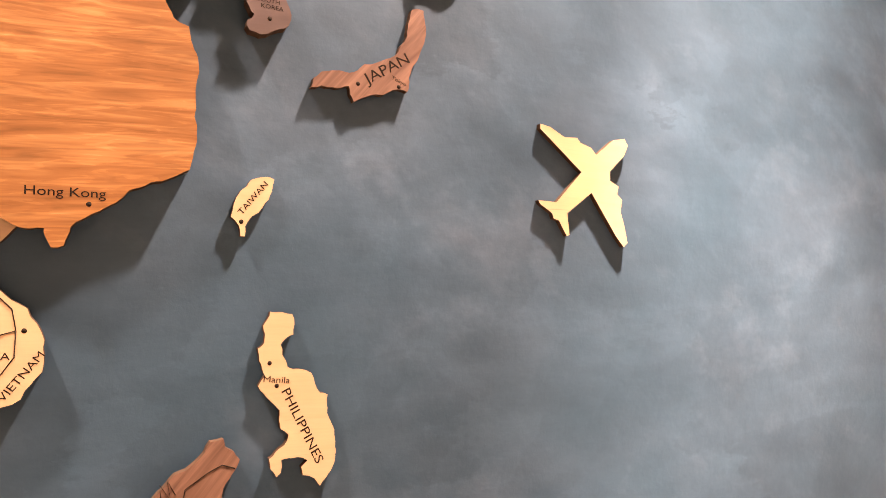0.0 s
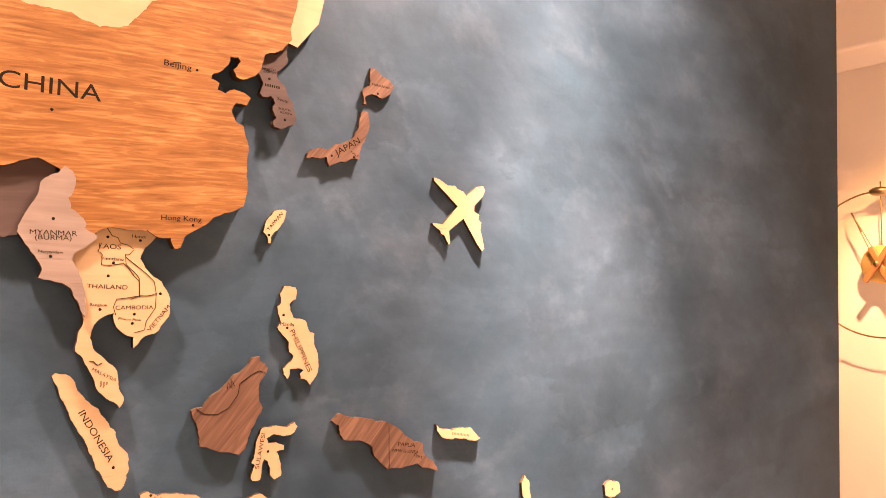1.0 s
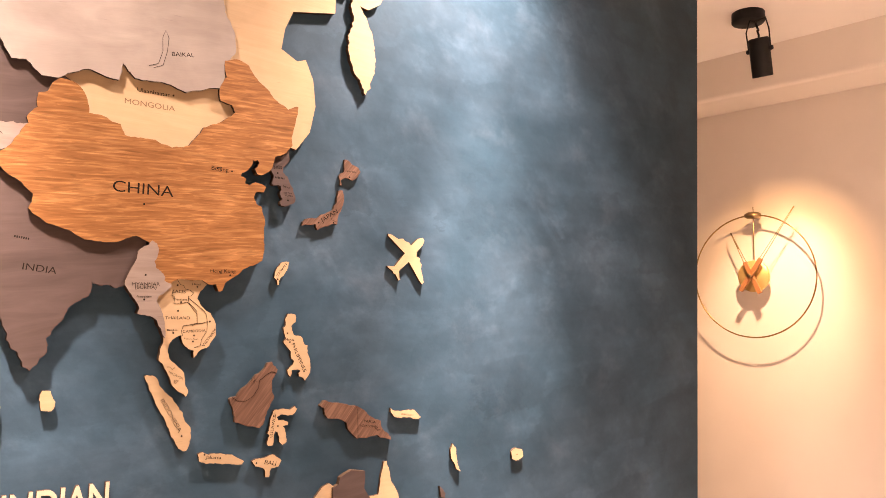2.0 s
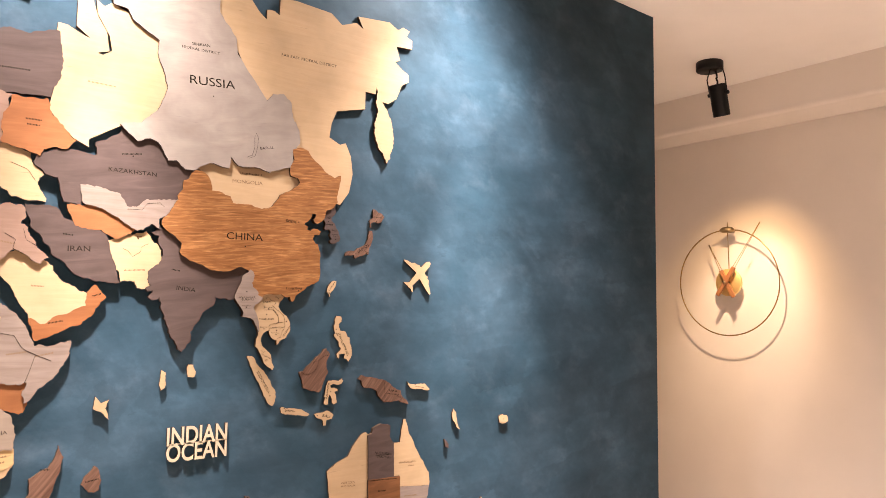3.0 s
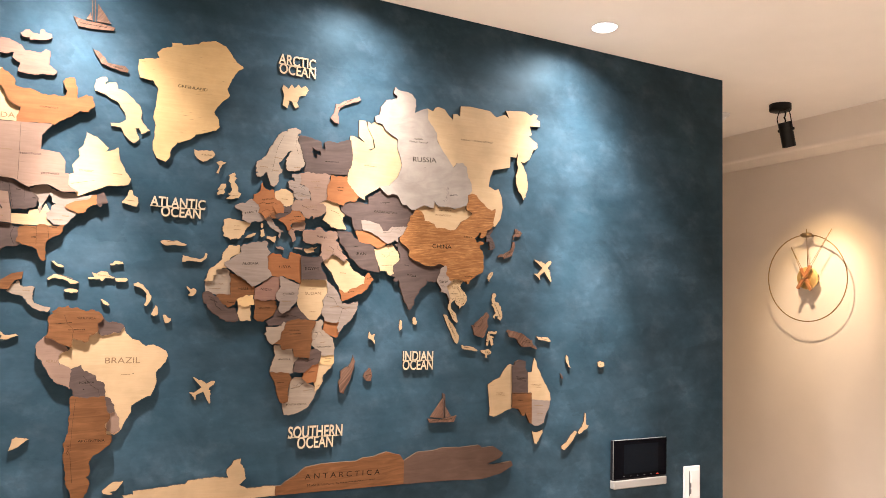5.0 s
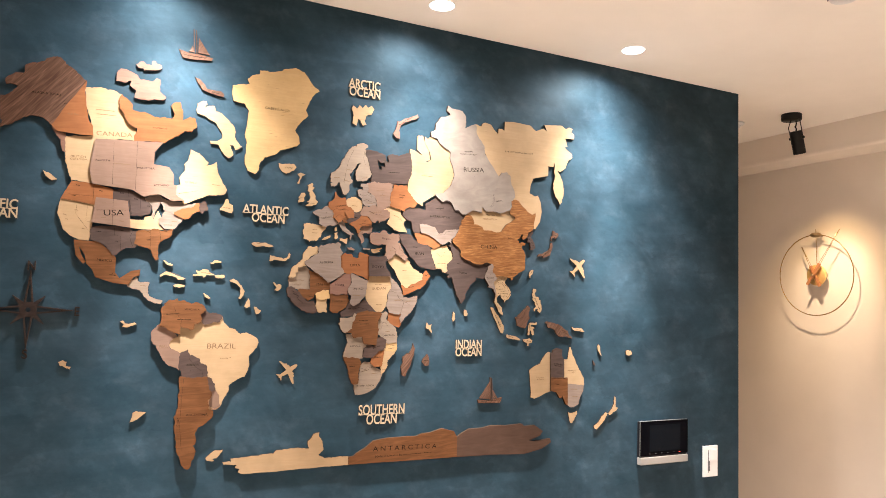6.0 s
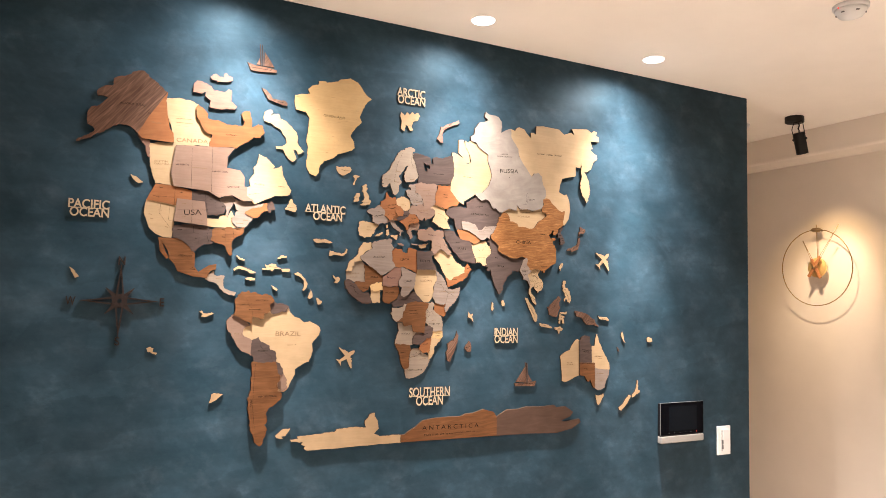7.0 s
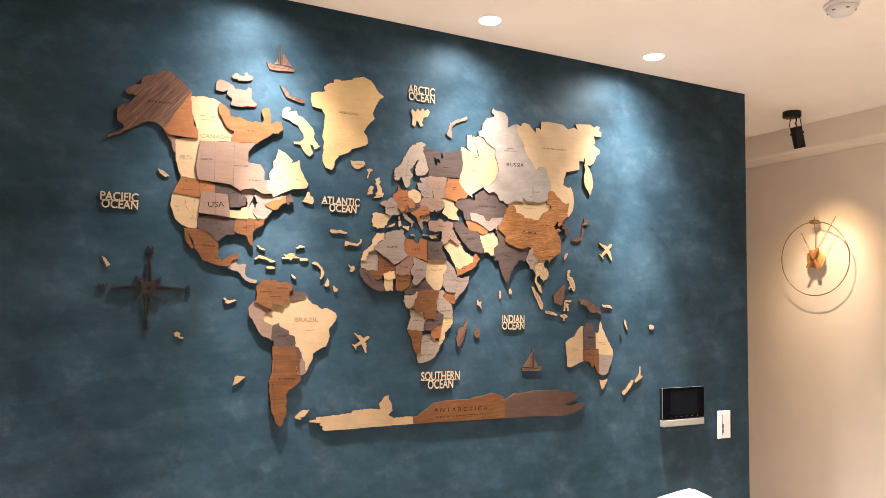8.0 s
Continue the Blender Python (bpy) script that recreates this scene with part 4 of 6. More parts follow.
# africa
country("africa", "morocco", 2, "cream", [(-710, 1871), (-707, 1851), (-722, 1844), (-737, 1830), (-746, 1821), (-741, 1809), (-766, 1806), (-765, 1790), (-775, 1788), (-774, 1775), (-795, 1774), (-788, 1789), (-781, 1806), (-763, 1820), (-753, 1829), (-751, 1848), (-739, 1866), (-726, 1868)])
country("africa", "algeria", 3, "ash", [(-708, 1867), (-697, 1875), (-669, 1881), (-645, 1887), (-636, 1880), (-640, 1872), (-635, 1863), (-628, 1855), (-637, 1844), (-634, 1813), (-628, 1805), (-622, 1794), (-642, 1779), (-672, 1763), (-686, 1774), (-714, 1792), (-745, 1816), (-746, 1824), (-722, 1839), (-705, 1851)])
country("africa", "libya", 2, "amber", [(-635, 1844), (-620, 1856), (-600, 1853), (-591, 1843), (-576, 1841), (-574, 1859), (-560, 1858), (-542, 1852), (-540, 1783), (-541, 1774), (-591, 1795), (-600, 1792), (-620, 1794), (-630, 1802)])
country("africa", "egypt", 3, "taupe", [(-543, 1851), (-525, 1850), (-513, 1849), (-486, 1854), (-480, 1841), (-488, 1834), (-483, 1814), (-472, 1803), (-467, 1790), (-540, 1787)])
country("africa", "mauritania", 1, "pearl", [(-766, 1805), (-741, 1807), (-732, 1800), (-728, 1792), (-726, 1739), (-761, 1738), (-775, 1742), (-782, 1743), (-790, 1746), (-792, 1764), (-791, 1774), (-774, 1775), (-774, 1789), (-765, 1790)])
country("africa", "mali", 2, "chestnut", [(-731, 1798), (-714, 1790), (-666, 1764), (-663, 1744), (-673, 1737), (-687, 1741), (-692, 1732), (-710, 1726), (-715, 1715), (-726, 1709), (-733, 1706), (-742, 1714), (-763, 1722), (-762, 1737), (-726, 1739)])
country("africa", "guinea", 3, "umber", [(-794, 1743), (-781, 1745), (-764, 1733), (-750, 1717), (-737, 1704), (-715, 1704), (-706, 1685), (-705, 1671), (-735, 1669), (-751, 1676), (-767, 1689), (-781, 1700), (-784, 1713), (-795, 1718), (-796, 1729)])
country("africa", "ghana", 2, "cream", [(-707, 1713), (-673, 1711), (-672, 1672), (-700, 1673), (-707, 1688), (-704, 1702)])
country("africa", "burkina", 2.4, "oak", [(-711, 1726), (-689, 1738), (-669, 1739), (-666, 1714), (-683, 1710), (-707, 1714)])
country("africa", "niger", 2.3, "rose", [(-664, 1758), (-634, 1782), (-620, 1791), (-600, 1792), (-599, 1763), (-606, 1743), (-608, 1729), (-631, 1728), (-639, 1725), (-664, 1729), (-664, 1744)])
country("africa", "nigeria", 2, "chestnut", [(-664, 1728), (-639, 1725), (-617, 1729), (-606, 1724), (-604, 1709), (-612, 1692), (-628, 1678), (-639, 1670), (-653, 1671), (-663, 1680), (-663, 1700)])
country("africa", "chad", 3, "ash", [(-599, 1793), (-546, 1774), (-547, 1754), (-550, 1728), (-560, 1716), (-571, 1702), (-590, 1693), (-599, 1704), (-595, 1724), (-606, 1735), (-606, 1749), (-594, 1764)])
country("africa", "sudan", 1.6, "cream", [(-539, 1786), (-467, 1789), (-460, 1771), (-464, 1751), (-477, 1730), (-474, 1707), (-481, 1692), (-492, 1677), (-510, 1677), (-525, 1688), (-541, 1705), (-547, 1719), (-549, 1731), (-543, 1765)])
country("africa", "ethiopia", 2, "ash", [(-466, 1786), (-448, 1772), (-429, 1746), (-419, 1723), (-397, 1723), (-372, 1730), (-374, 1709), (-389, 1682), (-410, 1664), (-428, 1643), (-431, 1655), (-426, 1673), (-444, 1670), (-469, 1678), (-478, 1695), (-473, 1716), (-476, 1733), (-463, 1751)])
country("africa", "kenya", 1.5, "amber", [(-468, 1678), (-447, 1669), (-427, 1676), (-429, 1652), (-424, 1643), (-433, 1628), (-454, 1634), (-472, 1649), (-469, 1660)])
country("africa", "tanzania", 2, "pearl", [(-493, 1672), (-481, 1678), (-471, 1669), (-476, 1652), (-464, 1640), (-442, 1623), (-436, 1600), (-439, 1579), (-470, 1577), (-480, 1591), (-501, 1606), (-505, 1623), (-503, 1646), (-495, 1657)])
country("africa", "cameroon", 2, "taupe", [(-602, 1707), (-592, 1693), (-570, 1699), (-553, 1714), (-541, 1705), (-519, 1680), (-540, 1678), (-574, 1671), (-585, 1662), (-625, 1659), (-631, 1670), (-612, 1681), (-607, 1695)])
country("africa", "gabon", 2.6, "pearl", [(-630, 1655), (-588, 1659), (-583, 1670), (-573, 1668), (-579, 1651), (-588, 1642), (-588, 1625), (-600, 1614), (-611, 1609), (-626, 1622), (-633, 1636), (-627, 1642)])
country("africa", "congo", 3, "chestnut", [(-575, 1671), (-541, 1679), (-514, 1676), (-496, 1675), (-498, 1657), (-506, 1643), (-503, 1617), (-505, 1594), (-509, 1572), (-518, 1574), (-550, 1578), (-554, 1600), (-583, 1595), (-589, 1609), (-609, 1609), (-589, 1623), (-588, 1642), (-580, 1654)])
country("africa", "angola", 2, "pearl", [(-606, 1606), (-588, 1607), (-579, 1594), (-555, 1599), (-550, 1576), (-538, 1573), (-540, 1563), (-549, 1558), (-550, 1532), (-590, 1534), (-614, 1536), (-609, 1561), (-601, 1578)])
country("africa", "zambia", 2.4, "umber", [(-549, 1560), (-538, 1572), (-509, 1569), (-510, 1591), (-489, 1597), (-474, 1588), (-476, 1574), (-482, 1557), (-499, 1553), (-522, 1532), (-551, 1535)])
country("africa", "mozambique", 1.5, "cream", [(-476, 1577), (-474, 1555), (-451, 1552), (-436, 1559), (-444, 1545), (-467, 1525), (-469, 1502), (-478, 1488), (-486, 1480), (-490, 1502), (-483, 1531), (-482, 1554)])
country("africa", "malawi", 1.6, "oak", [(-473, 1580), (-437, 1580), (-436, 1559), (-451, 1552), (-475, 1555)])
country("africa", "zimbabwe", 2, "amber", [(-521, 1532), (-499, 1553), (-481, 1557), (-483, 1531), (-488, 1505), (-508, 1503), (-524, 1520)])
country("africa", "namibia", 2, "chestnut", [(-614, 1534), (-590, 1534), (-562, 1531), (-556, 1521), (-558, 1504), (-562, 1479), (-564, 1454), (-578, 1452), (-590, 1472), (-597, 1500), (-604, 1516)])
country("africa", "south_africa", 1.4, "pearl", [(-558, 1510), (-544, 1520), (-523, 1519), (-508, 1503), (-490, 1494), (-483, 1482), (-491, 1460), (-505, 1440), (-528, 1427), (-556, 1419), (-570, 1421), (-575, 1438), (-576, 1452), (-563, 1454), (-559, 1476)])
# north_america
country("north_america", "alaska_panhandle", 2, "rose", [(-1436, 2146), (-1425, 2134), (-1403, 2130), (-1403, 2106), (-1400, 2079), (-1408, 2082), (-1413, 2113), (-1424, 2123)])
country("north_america", "alaska", 2, "walnut", [(-1480, 2305), (-1456, 2323), (-1432, 2330), (-1406, 2310), (-1361, 2277), (-1384, 2233), (-1407, 2201), (-1431, 2154), (-1436, 2146), (-1451, 2160), (-1475, 2166), (-1489, 2166), (-1509, 2152), (-1535, 2134), (-1567, 2115), (-1592, 2104), (-1591, 2109), (-1567, 2123), (-1548, 2136), (-1552, 2151), (-1566, 2157), (-1566, 2194), (-1556, 2207), (-1539, 2213), (-1523, 2231), (-1517, 2240), (-1544, 2240), (-1545, 2255), (-1529, 2269), (-1508, 2273), (-1503, 2297)])
country("north_america", "yukon", 3, "amber", [(-1361, 2276), (-1365, 2251), (-1359, 2208), (-1351, 2168), (-1341, 2158), (-1338, 2131), (-1367, 2130), (-1425, 2133), (-1436, 2147), (-1431, 2154), (-1407, 2201), (-1384, 2236)])
country("north_america", "british_columbia", 1.6, "cream", [(-1363, 2258), (-1323, 2264), (-1293, 2261), (-1274, 2254), (-1281, 2241), (-1272, 2213), (-1251, 2179), (-1232, 2177), (-1237, 2131), (-1330, 2124), (-1341, 2046), (-1332, 2007), (-1364, 2006), (-1382, 2006), (-1391, 2029), (-1400, 2067), (-1400, 2079), (-1406, 2122), (-1342, 2130), (-1344, 2162), (-1358, 2209)])
country("north_america", "nunavut", 3, "amber", [(-1274, 2253), (-1246, 2226), (-1247, 2216), (-1198, 2206), (-1175, 2201), (-1143, 2203), (-1136, 2219), (-1146, 2239), (-1141, 2249), (-1125, 2254), (-1116, 2222), (-1115, 2201), (-1095, 2216), (-1083, 2213), (-1076, 2193), (-1089, 2174), (-1109, 2174), (-1125, 2157), (-1159, 2133), (-1237, 2130), (-1232, 2168), (-1251, 2174), (-1276, 2212), (-1281, 2236)])
country("north_america", "prairies", 3, "blush", [(-1331, 2123), (-1237, 2129), (-1163, 2133), (-1184, 2104), (-1184, 2070), (-1144, 2066), (-1131, 2047), (-1130, 2017), (-1122, 2018), (-1121, 1989), (-1100, 1977), (-1132, 1973), (-1164, 1989), (-1191, 1983), (-1203, 1978), (-1234, 1995), (-1332, 2002), (-1341, 2041), (-1335, 2090)])
country("north_america", "quebec", 2, "cream", [(-1089, 2124), (-1065, 2115), (-1039, 2091), (-1047, 2081), (-1026, 2088), (-1017, 2095), (-1013, 2068), (-999, 2039), (-984, 2019), (-989, 2006), (-1014, 1999), (-1031, 1999), (-1059, 1986), (-1099, 1966), (-1108, 1982), (-1120, 1991), (-1122, 2016), (-1111, 2020), (-1115, 2040), (-1100, 2063), (-1104, 2079), (-1093, 2093)])
country("north_america", "great_lakes", 1, "ash", [(-1201, 1976), (-1182, 1985), (-1165, 1987), (-1156, 1978), (-1161, 1963), (-1165, 1954), (-1173, 1937), (-1177, 1919), (-1181, 1929), (-1180, 1953), (-1197, 1967)])
country("north_america", "ontario", 1.5, "ash", [(-1156, 1977), (-1143, 1973), (-1102, 1970), (-1085, 1968), (-1066, 1971), (-1065, 1966), (-1079, 1956), (-1108, 1950), (-1121, 1937), (-1154, 1923), (-1153, 1934), (-1143, 1942), (-1152, 1948), (-1154, 1960), (-1159, 1965)])
country("north_america", "north_west_states", 2, "amber", [(-1381, 2004), (-1331, 2002), (-1281, 1991), (-1281, 1963), (-1321, 1946), (-1365, 1952), (-1404, 1956), (-1392, 1981)])
country("north_america", "west_states", 1.5, "cream", [(-1404, 1956), (-1365, 1952), (-1321, 1944), (-1327, 1891), (-1332, 1850), (-1356, 1851), (-1376, 1860), (-1393, 1875), (-1401, 1898), (-1409, 1917), (-1407, 1936)])
country("north_america", "mid_states", 3, "blush", [(-1321, 1965), (-1282, 1964), (-1244, 1962), (-1237, 1926), (-1233, 1891), (-1328, 1899), (-1324, 1935)])
country("north_america", "north_states", 2, "taupe", [(-1283, 1989), (-1245, 1996), (-1202, 1978), (-1202, 1970), (-1182, 1955), (-1185, 1934), (-1204, 1925), (-1234, 1924), (-1244, 1962), (-1281, 1965)])
country("north_america", "ohio_states", 1.5, "cream", [(-1234, 1913), (-1200, 1913), (-1197, 1924), (-1181, 1926), (-1176, 1916), (-1165, 1942), (-1156, 1924), (-1161, 1903), (-1148, 1891), (-1211, 1889), (-1234, 1891)])
country("north_america", "east_states", 2, "ash", [(-1163, 1919), (-1155, 1925), (-1125, 1936), (-1101, 1929), (-1105, 1914), (-1120, 1896), (-1145, 1892), (-1159, 1905)])
country("north_america", "new_england", 2.4, "amber", [(-1122, 1942), (-1102, 1953), (-1074, 1960), (-1066, 1971), (-1058, 1973), (-1055, 1951), (-1074, 1941), (-1084, 1927), (-1101, 1926), (-1123, 1936)])
country("north_america", "maritimes", 2.7, "umber", [(-1058, 1973), (-1043, 1980), (-1037, 1969), (-1033, 1957), (-1045, 1953), (-1048, 1944), (-1055, 1950)])
country("north_america", "texas", 2, "taupe", [(-1327, 1887), (-1289, 1890), (-1232, 1888), (-1228, 1882), (-1207, 1879), (-1208, 1851), (-1218, 1838), (-1248, 1832), (-1263, 1815), (-1274, 1815), (-1286, 1830), (-1301, 1845), (-1327, 1851)])
country("north_america", "florida", 2.3, "chestnut", [(-1216, 1882), (-1197, 1885), (-1159, 1889), (-1123, 1892), (-1126, 1879), (-1143, 1865), (-1158, 1852), (-1160, 1839), (-1157, 1810), (-1163, 1805), (-1169, 1811), (-1175, 1831), (-1187, 1839), (-1210, 1844), (-1220, 1848), (-1217, 1866)])
country("north_america", "mexico", 1.7, "chestnut", [(-1367, 1849), (-1327, 1848), (-1309, 1849), (-1286, 1830), (-1264, 1807), (-1264, 1767), (-1252, 1752), (-1223, 1773), (-1201, 1778), (-1203, 1762), (-1218, 1757), (-1228, 1736), (-1266, 1739), (-1311, 1753), (-1319, 1773), (-1334, 1788), (-1339, 1811), (-1355, 1834), (-1346, 1807), (-1336, 1792), (-1342, 1787), (-1361, 1810)])
country("north_america", "central_america", 1, "pearl", [(-1232, 1732), (-1225, 1745), (-1210, 1757), (-1206, 1745), (-1176, 1742), (-1177, 1710), (-1157, 1698), (-1141, 1695), (-1145, 1686), (-1168, 1691), (-1188, 1705), (-1198, 1721)])
# south_america
country("south_america", "venezuela", 3, "chestnut", [(-1135, 1687), (-1123, 1697), (-1109, 1696), (-1103, 1701), (-1100, 1695), (-1084, 1697), (-1066, 1688), (-1047, 1692), (-1034, 1685), (-1025, 1671), (-1031, 1664), (-1039, 1659), (-1034, 1647), (-1042, 1634), (-1054, 1633), (-1054, 1619), (-1064, 1614), (-1075, 1621), (-1089, 1623), (-1090, 1600), (-1105, 1607), (-1124, 1616), (-1147, 1628), (-1140, 1646), (-1143, 1664), (-1142, 1674), (-1132, 1682)])
country("south_america", "guyana", 2, "umber", [(-1033, 1666), (-1023, 1671), (-1011, 1661), (-996, 1663), (-978, 1655), (-984, 1640), (-1003, 1638), (-1024, 1630), (-1033, 1637), (-1038, 1656)])
country("south_america", "brazil", 1.5, "cream", [(-978, 1652), (-972, 1635), (-958, 1621), (-940, 1616), (-926, 1604), (-908, 1608), (-894, 1602), (-879, 1593), (-873, 1580), (-878, 1565), (-899, 1541), (-897, 1521), (-900, 1502), (-908, 1483), (-930, 1474), (-951, 1460), (-952, 1442), (-964, 1421), (-972, 1402), (-984, 1391), (-999, 1392), (-1007, 1397), (-1008, 1416), (-1004, 1427), (-991, 1441), (-993, 1462), (-998, 1479), (-1014, 1486), (-1015, 1515), (-1031, 1520), (-1036, 1534), (-1062, 1544), (-1067, 1560), (-1087, 1551), (-1110, 1561), (-1118, 1577), (-1110, 1590), (-1094, 1595), (-1090, 1623), (-1063, 1632), (-1039, 1656), (-1017, 1647)])
country("south_america", "peru", 2, "blush", [(-1149, 1627), (-1133, 1623), (-1120, 1616), (-1107, 1607), (-1096, 1597), (-1112, 1588), (-1117, 1572), (-1114, 1561), (-1093, 1554), (-1086, 1542), (-1086, 1516), (-1088, 1503), (-1101, 1512), (-1122, 1522), (-1131, 1533), (-1141, 1556), (-1149, 1570), (-1162, 1584), (-1164, 1604), (-1158, 1616)])
country("south_america", "bolivia", 2.4, "taupe", [(-1086, 1551), (-1067, 1560), (-1060, 1544), (-1034, 1534), (-1031, 1520), (-1015, 1515), (-1011, 1482), (-1000, 1479), (-995, 1467), (-989, 1462), (-988, 1446), (-1000, 1443), (-1013, 1445), (-1012, 1456), (-1032, 1476), (-1053, 1479), (-1077, 1482), (-1080, 1498), (-1086, 1505)])
country("south_america", "argentina", 3.4, "chestnut", [(-1084, 1485), (-1049, 1480), (-1011, 1484), (-1006, 1454), (-997, 1435), (-1008, 1416), (-1003, 1393), (-990, 1388), (-994, 1369), (-1032, 1340), (-1039, 1326), (-1034, 1303), (-1042, 1295), (-1034, 1284), (-1036, 1261), (-1047, 1235), (-1054, 1232), (-1068, 1244), (-1072, 1260), (-1080, 1275), (-1084, 1305), (-1090, 1336), (-1094, 1374), (-1084, 1403), (-1082, 1449)])
country("south_america", "uruguay", 1.9, "blush", [(-1001, 1437), (-986, 1447), (-978, 1433), (-973, 1401), (-987, 1394), (-1002, 1402)])
# australia
country("australia", "western_australia", 1, "cream", [(155, 1542), (148, 1547), (138, 1543), (121, 1524), (111, 1506), (84, 1495), (67, 1484), (71, 1452), (76, 1411), (75, 1391), (90, 1386), (117, 1395), (131, 1402), (159, 1411)])
country("australia", "northern_territory", 2, "taupe", [(153, 1541), (162, 1544), (164, 1553), (181, 1560), (203, 1556), (202, 1534), (212, 1520), (214, 1455), (156, 1457)])
country("australia", "south_australia", 2.3, "chestnut", [(155, 1457), (228, 1455), (230, 1358), (223, 1361), (210, 1386), (206, 1395), (201, 1384), (194, 1386), (181, 1406), (156, 1411)])
country("australia", "queensland", 1, "cream", [(214, 1520), (229, 1520), (237, 1564), (241, 1564), (249, 1539), (264, 1512), (279, 1485), (288, 1475), (301, 1454), (303, 1426), (231, 1434), (230, 1456), (216, 1456)])
country("australia", "new_south_wales", 2, "ash", [(229, 1434), (301, 1427), (295, 1403), (283, 1382), (277, 1359), (258, 1351), (244, 1351), (231, 1359)])
# antarctica
country("antarctica", "antarctic_west", 1.8, "cream", [(-957, 1243), (-933, 1243), (-935, 1251), (-889, 1253), (-840, 1257), (-815, 1257), (-807, 1266), (-773, 1267), (-739, 1269), (-708, 1265), (-713, 1287), (-703, 1295), (-696, 1308), (-679, 1311), (-680, 1299), (-669, 1285), (-664, 1260), (-681, 1245), (-659, 1233), (-618, 1235), (-584, 1233), (-583, 1209), (-702, 1208), (-904, 1207), (-913, 1213), (-908, 1221), (-922, 1226), (-917, 1233), (-954, 1237)])
country("antarctica", "antarctic_middle", 2.5, "chestnut", [(-584, 1233), (-567, 1234), (-560, 1241), (-532, 1255), (-505, 1276), (-457, 1282), (-409, 1283), (-359, 1282), (-339, 1290), (-309, 1291), (-268, 1302), (-226, 1291), (-213, 1272), (-212, 1208), (-387, 1209), (-584, 1210)])
country("antarctica", "antarctic_east", 2.2, "cocoa", [(-213, 1272), (-168, 1295), (-113, 1296), (-86, 1302), (-30, 1299), (38, 1302), (49, 1293), (90, 1295), (126, 1273), (114, 1259), (67, 1243), (91, 1239), (156, 1245), (162, 1233), (120, 1212), (51, 1200), (-73, 1206), (-211, 1207)])
# islands
island("islands", "rhodes", 1, "ash", [(-563, 1876), (-539, 1875), (-540, 1870), (-561, 1870)])
island("islands", "japan", 1, "walnut", [(146, 1935), (153, 1936), (155, 1926), (153, 1915), (148, 1904), (145, 1889), (137, 1889), (130, 1885), (124, 1884), (115, 1879), (112, 1887), (103, 1885), (92, 1883), (93, 1888), (97, 1892), (112, 1894), (120, 1900), (132, 1905), (139, 1910), (144, 1924)])
island("islands", "hokkaido", 1, "walnut", [(154, 1979), (159, 1979), (166, 1974), (177, 1971), (181, 1966), (176, 1958), (168, 1952), (162, 1954), (152, 1952), (149, 1949), (151, 1943), (148, 1943), (146, 1955), (150, 1960), (154, 1962)])
island("islands", "taiwan", 1, "cream", [(72, 1835), (76, 1834), (75, 1828), (71, 1820), (66, 1815), (63, 1810), (63, 1805), (61, 1805), (60, 1810), (56, 1814), (57, 1820), (60, 1827), (65, 1833)])
island("islands", "philippines", 1, "cream", [(77, 1769), (88, 1768), (89, 1758), (83, 1753), (84, 1748), (87, 1742), (93, 1741), (99, 1739), (101, 1734), (104, 1729), (108, 1728), (108, 1719), (111, 1713), (113, 1702), (113, 1694), (109, 1687), (106, 1683), (103, 1687), (97, 1689), (96, 1693), (99, 1696), (94, 1698), (86, 1697), (86, 1691), (84, 1689), (81, 1693), (80, 1698), (83, 1701), (87, 1704), (89, 1709), (85, 1712), (84, 1721), (79, 1726), (73, 1733), (76, 1738), (73, 1745), (72, 1751), (75, 1754), (74, 1762)])
island("islands", "borneo", 1.3, "walnut", [(52, 1708), (58, 1709), (59, 1705), (66, 1699), (64, 1694), (59, 1686), (59, 1676), (63, 1666), (59, 1659), (54, 1649), (50, 1634), (44, 1629), (36, 1632), (23, 1635), (12, 1639), (10, 1652), (5, 1662), (4, 1667), (13, 1669), (21, 1679), (30, 1686), (37, 1694), (46, 1699)])
island("islands", "sumatra", 1, "cream", [(-96, 1698), (-94, 1700), (-87, 1699), (-82, 1695), (-80, 1690), (-73, 1680), (-64, 1673), (-58, 1664), (-51, 1655), (-49, 1647), (-46, 1643), (-41, 1636), (-40, 1627), (-42, 1618), (-45, 1612), (-49, 1612), (-54, 1615), (-57, 1620), (-66, 1639), (-75, 1655), (-85, 1674), (-91, 1688)])
island("islands", "sulawesi", 1, "cream", [(64, 1649), (76, 1650), (86, 1648), (93, 1652), (96, 1648), (93, 1643), (86, 1641), (74, 1643), (68, 1640), (70, 1636), (77, 1636), (84, 1633), (84, 1629), (77, 1628), (82, 1614), (83, 1608), (77, 1605), (73, 1609), (70, 1621), (67, 1623), (65, 1616), (64, 1606), (58, 1606), (56, 1608), (59, 1619), (56, 1621), (59, 1637), (62, 1644)])
island("islands", "java", 1, "cream", [(-31, 1606), (-25, 1608), (-18, 1604), (-5, 1604), (11, 1601), (27, 1591), (24, 1588), (0, 1591), (-19, 1594), (-29, 1598)])
island("islands", "bali", 1, "cream", [(37, 1590), (46, 1592), (57, 1593), (67, 1594), (77, 1586), (73, 1579), (63, 1578), (61, 1568), (56, 1568), (54, 1578), (42, 1583)])
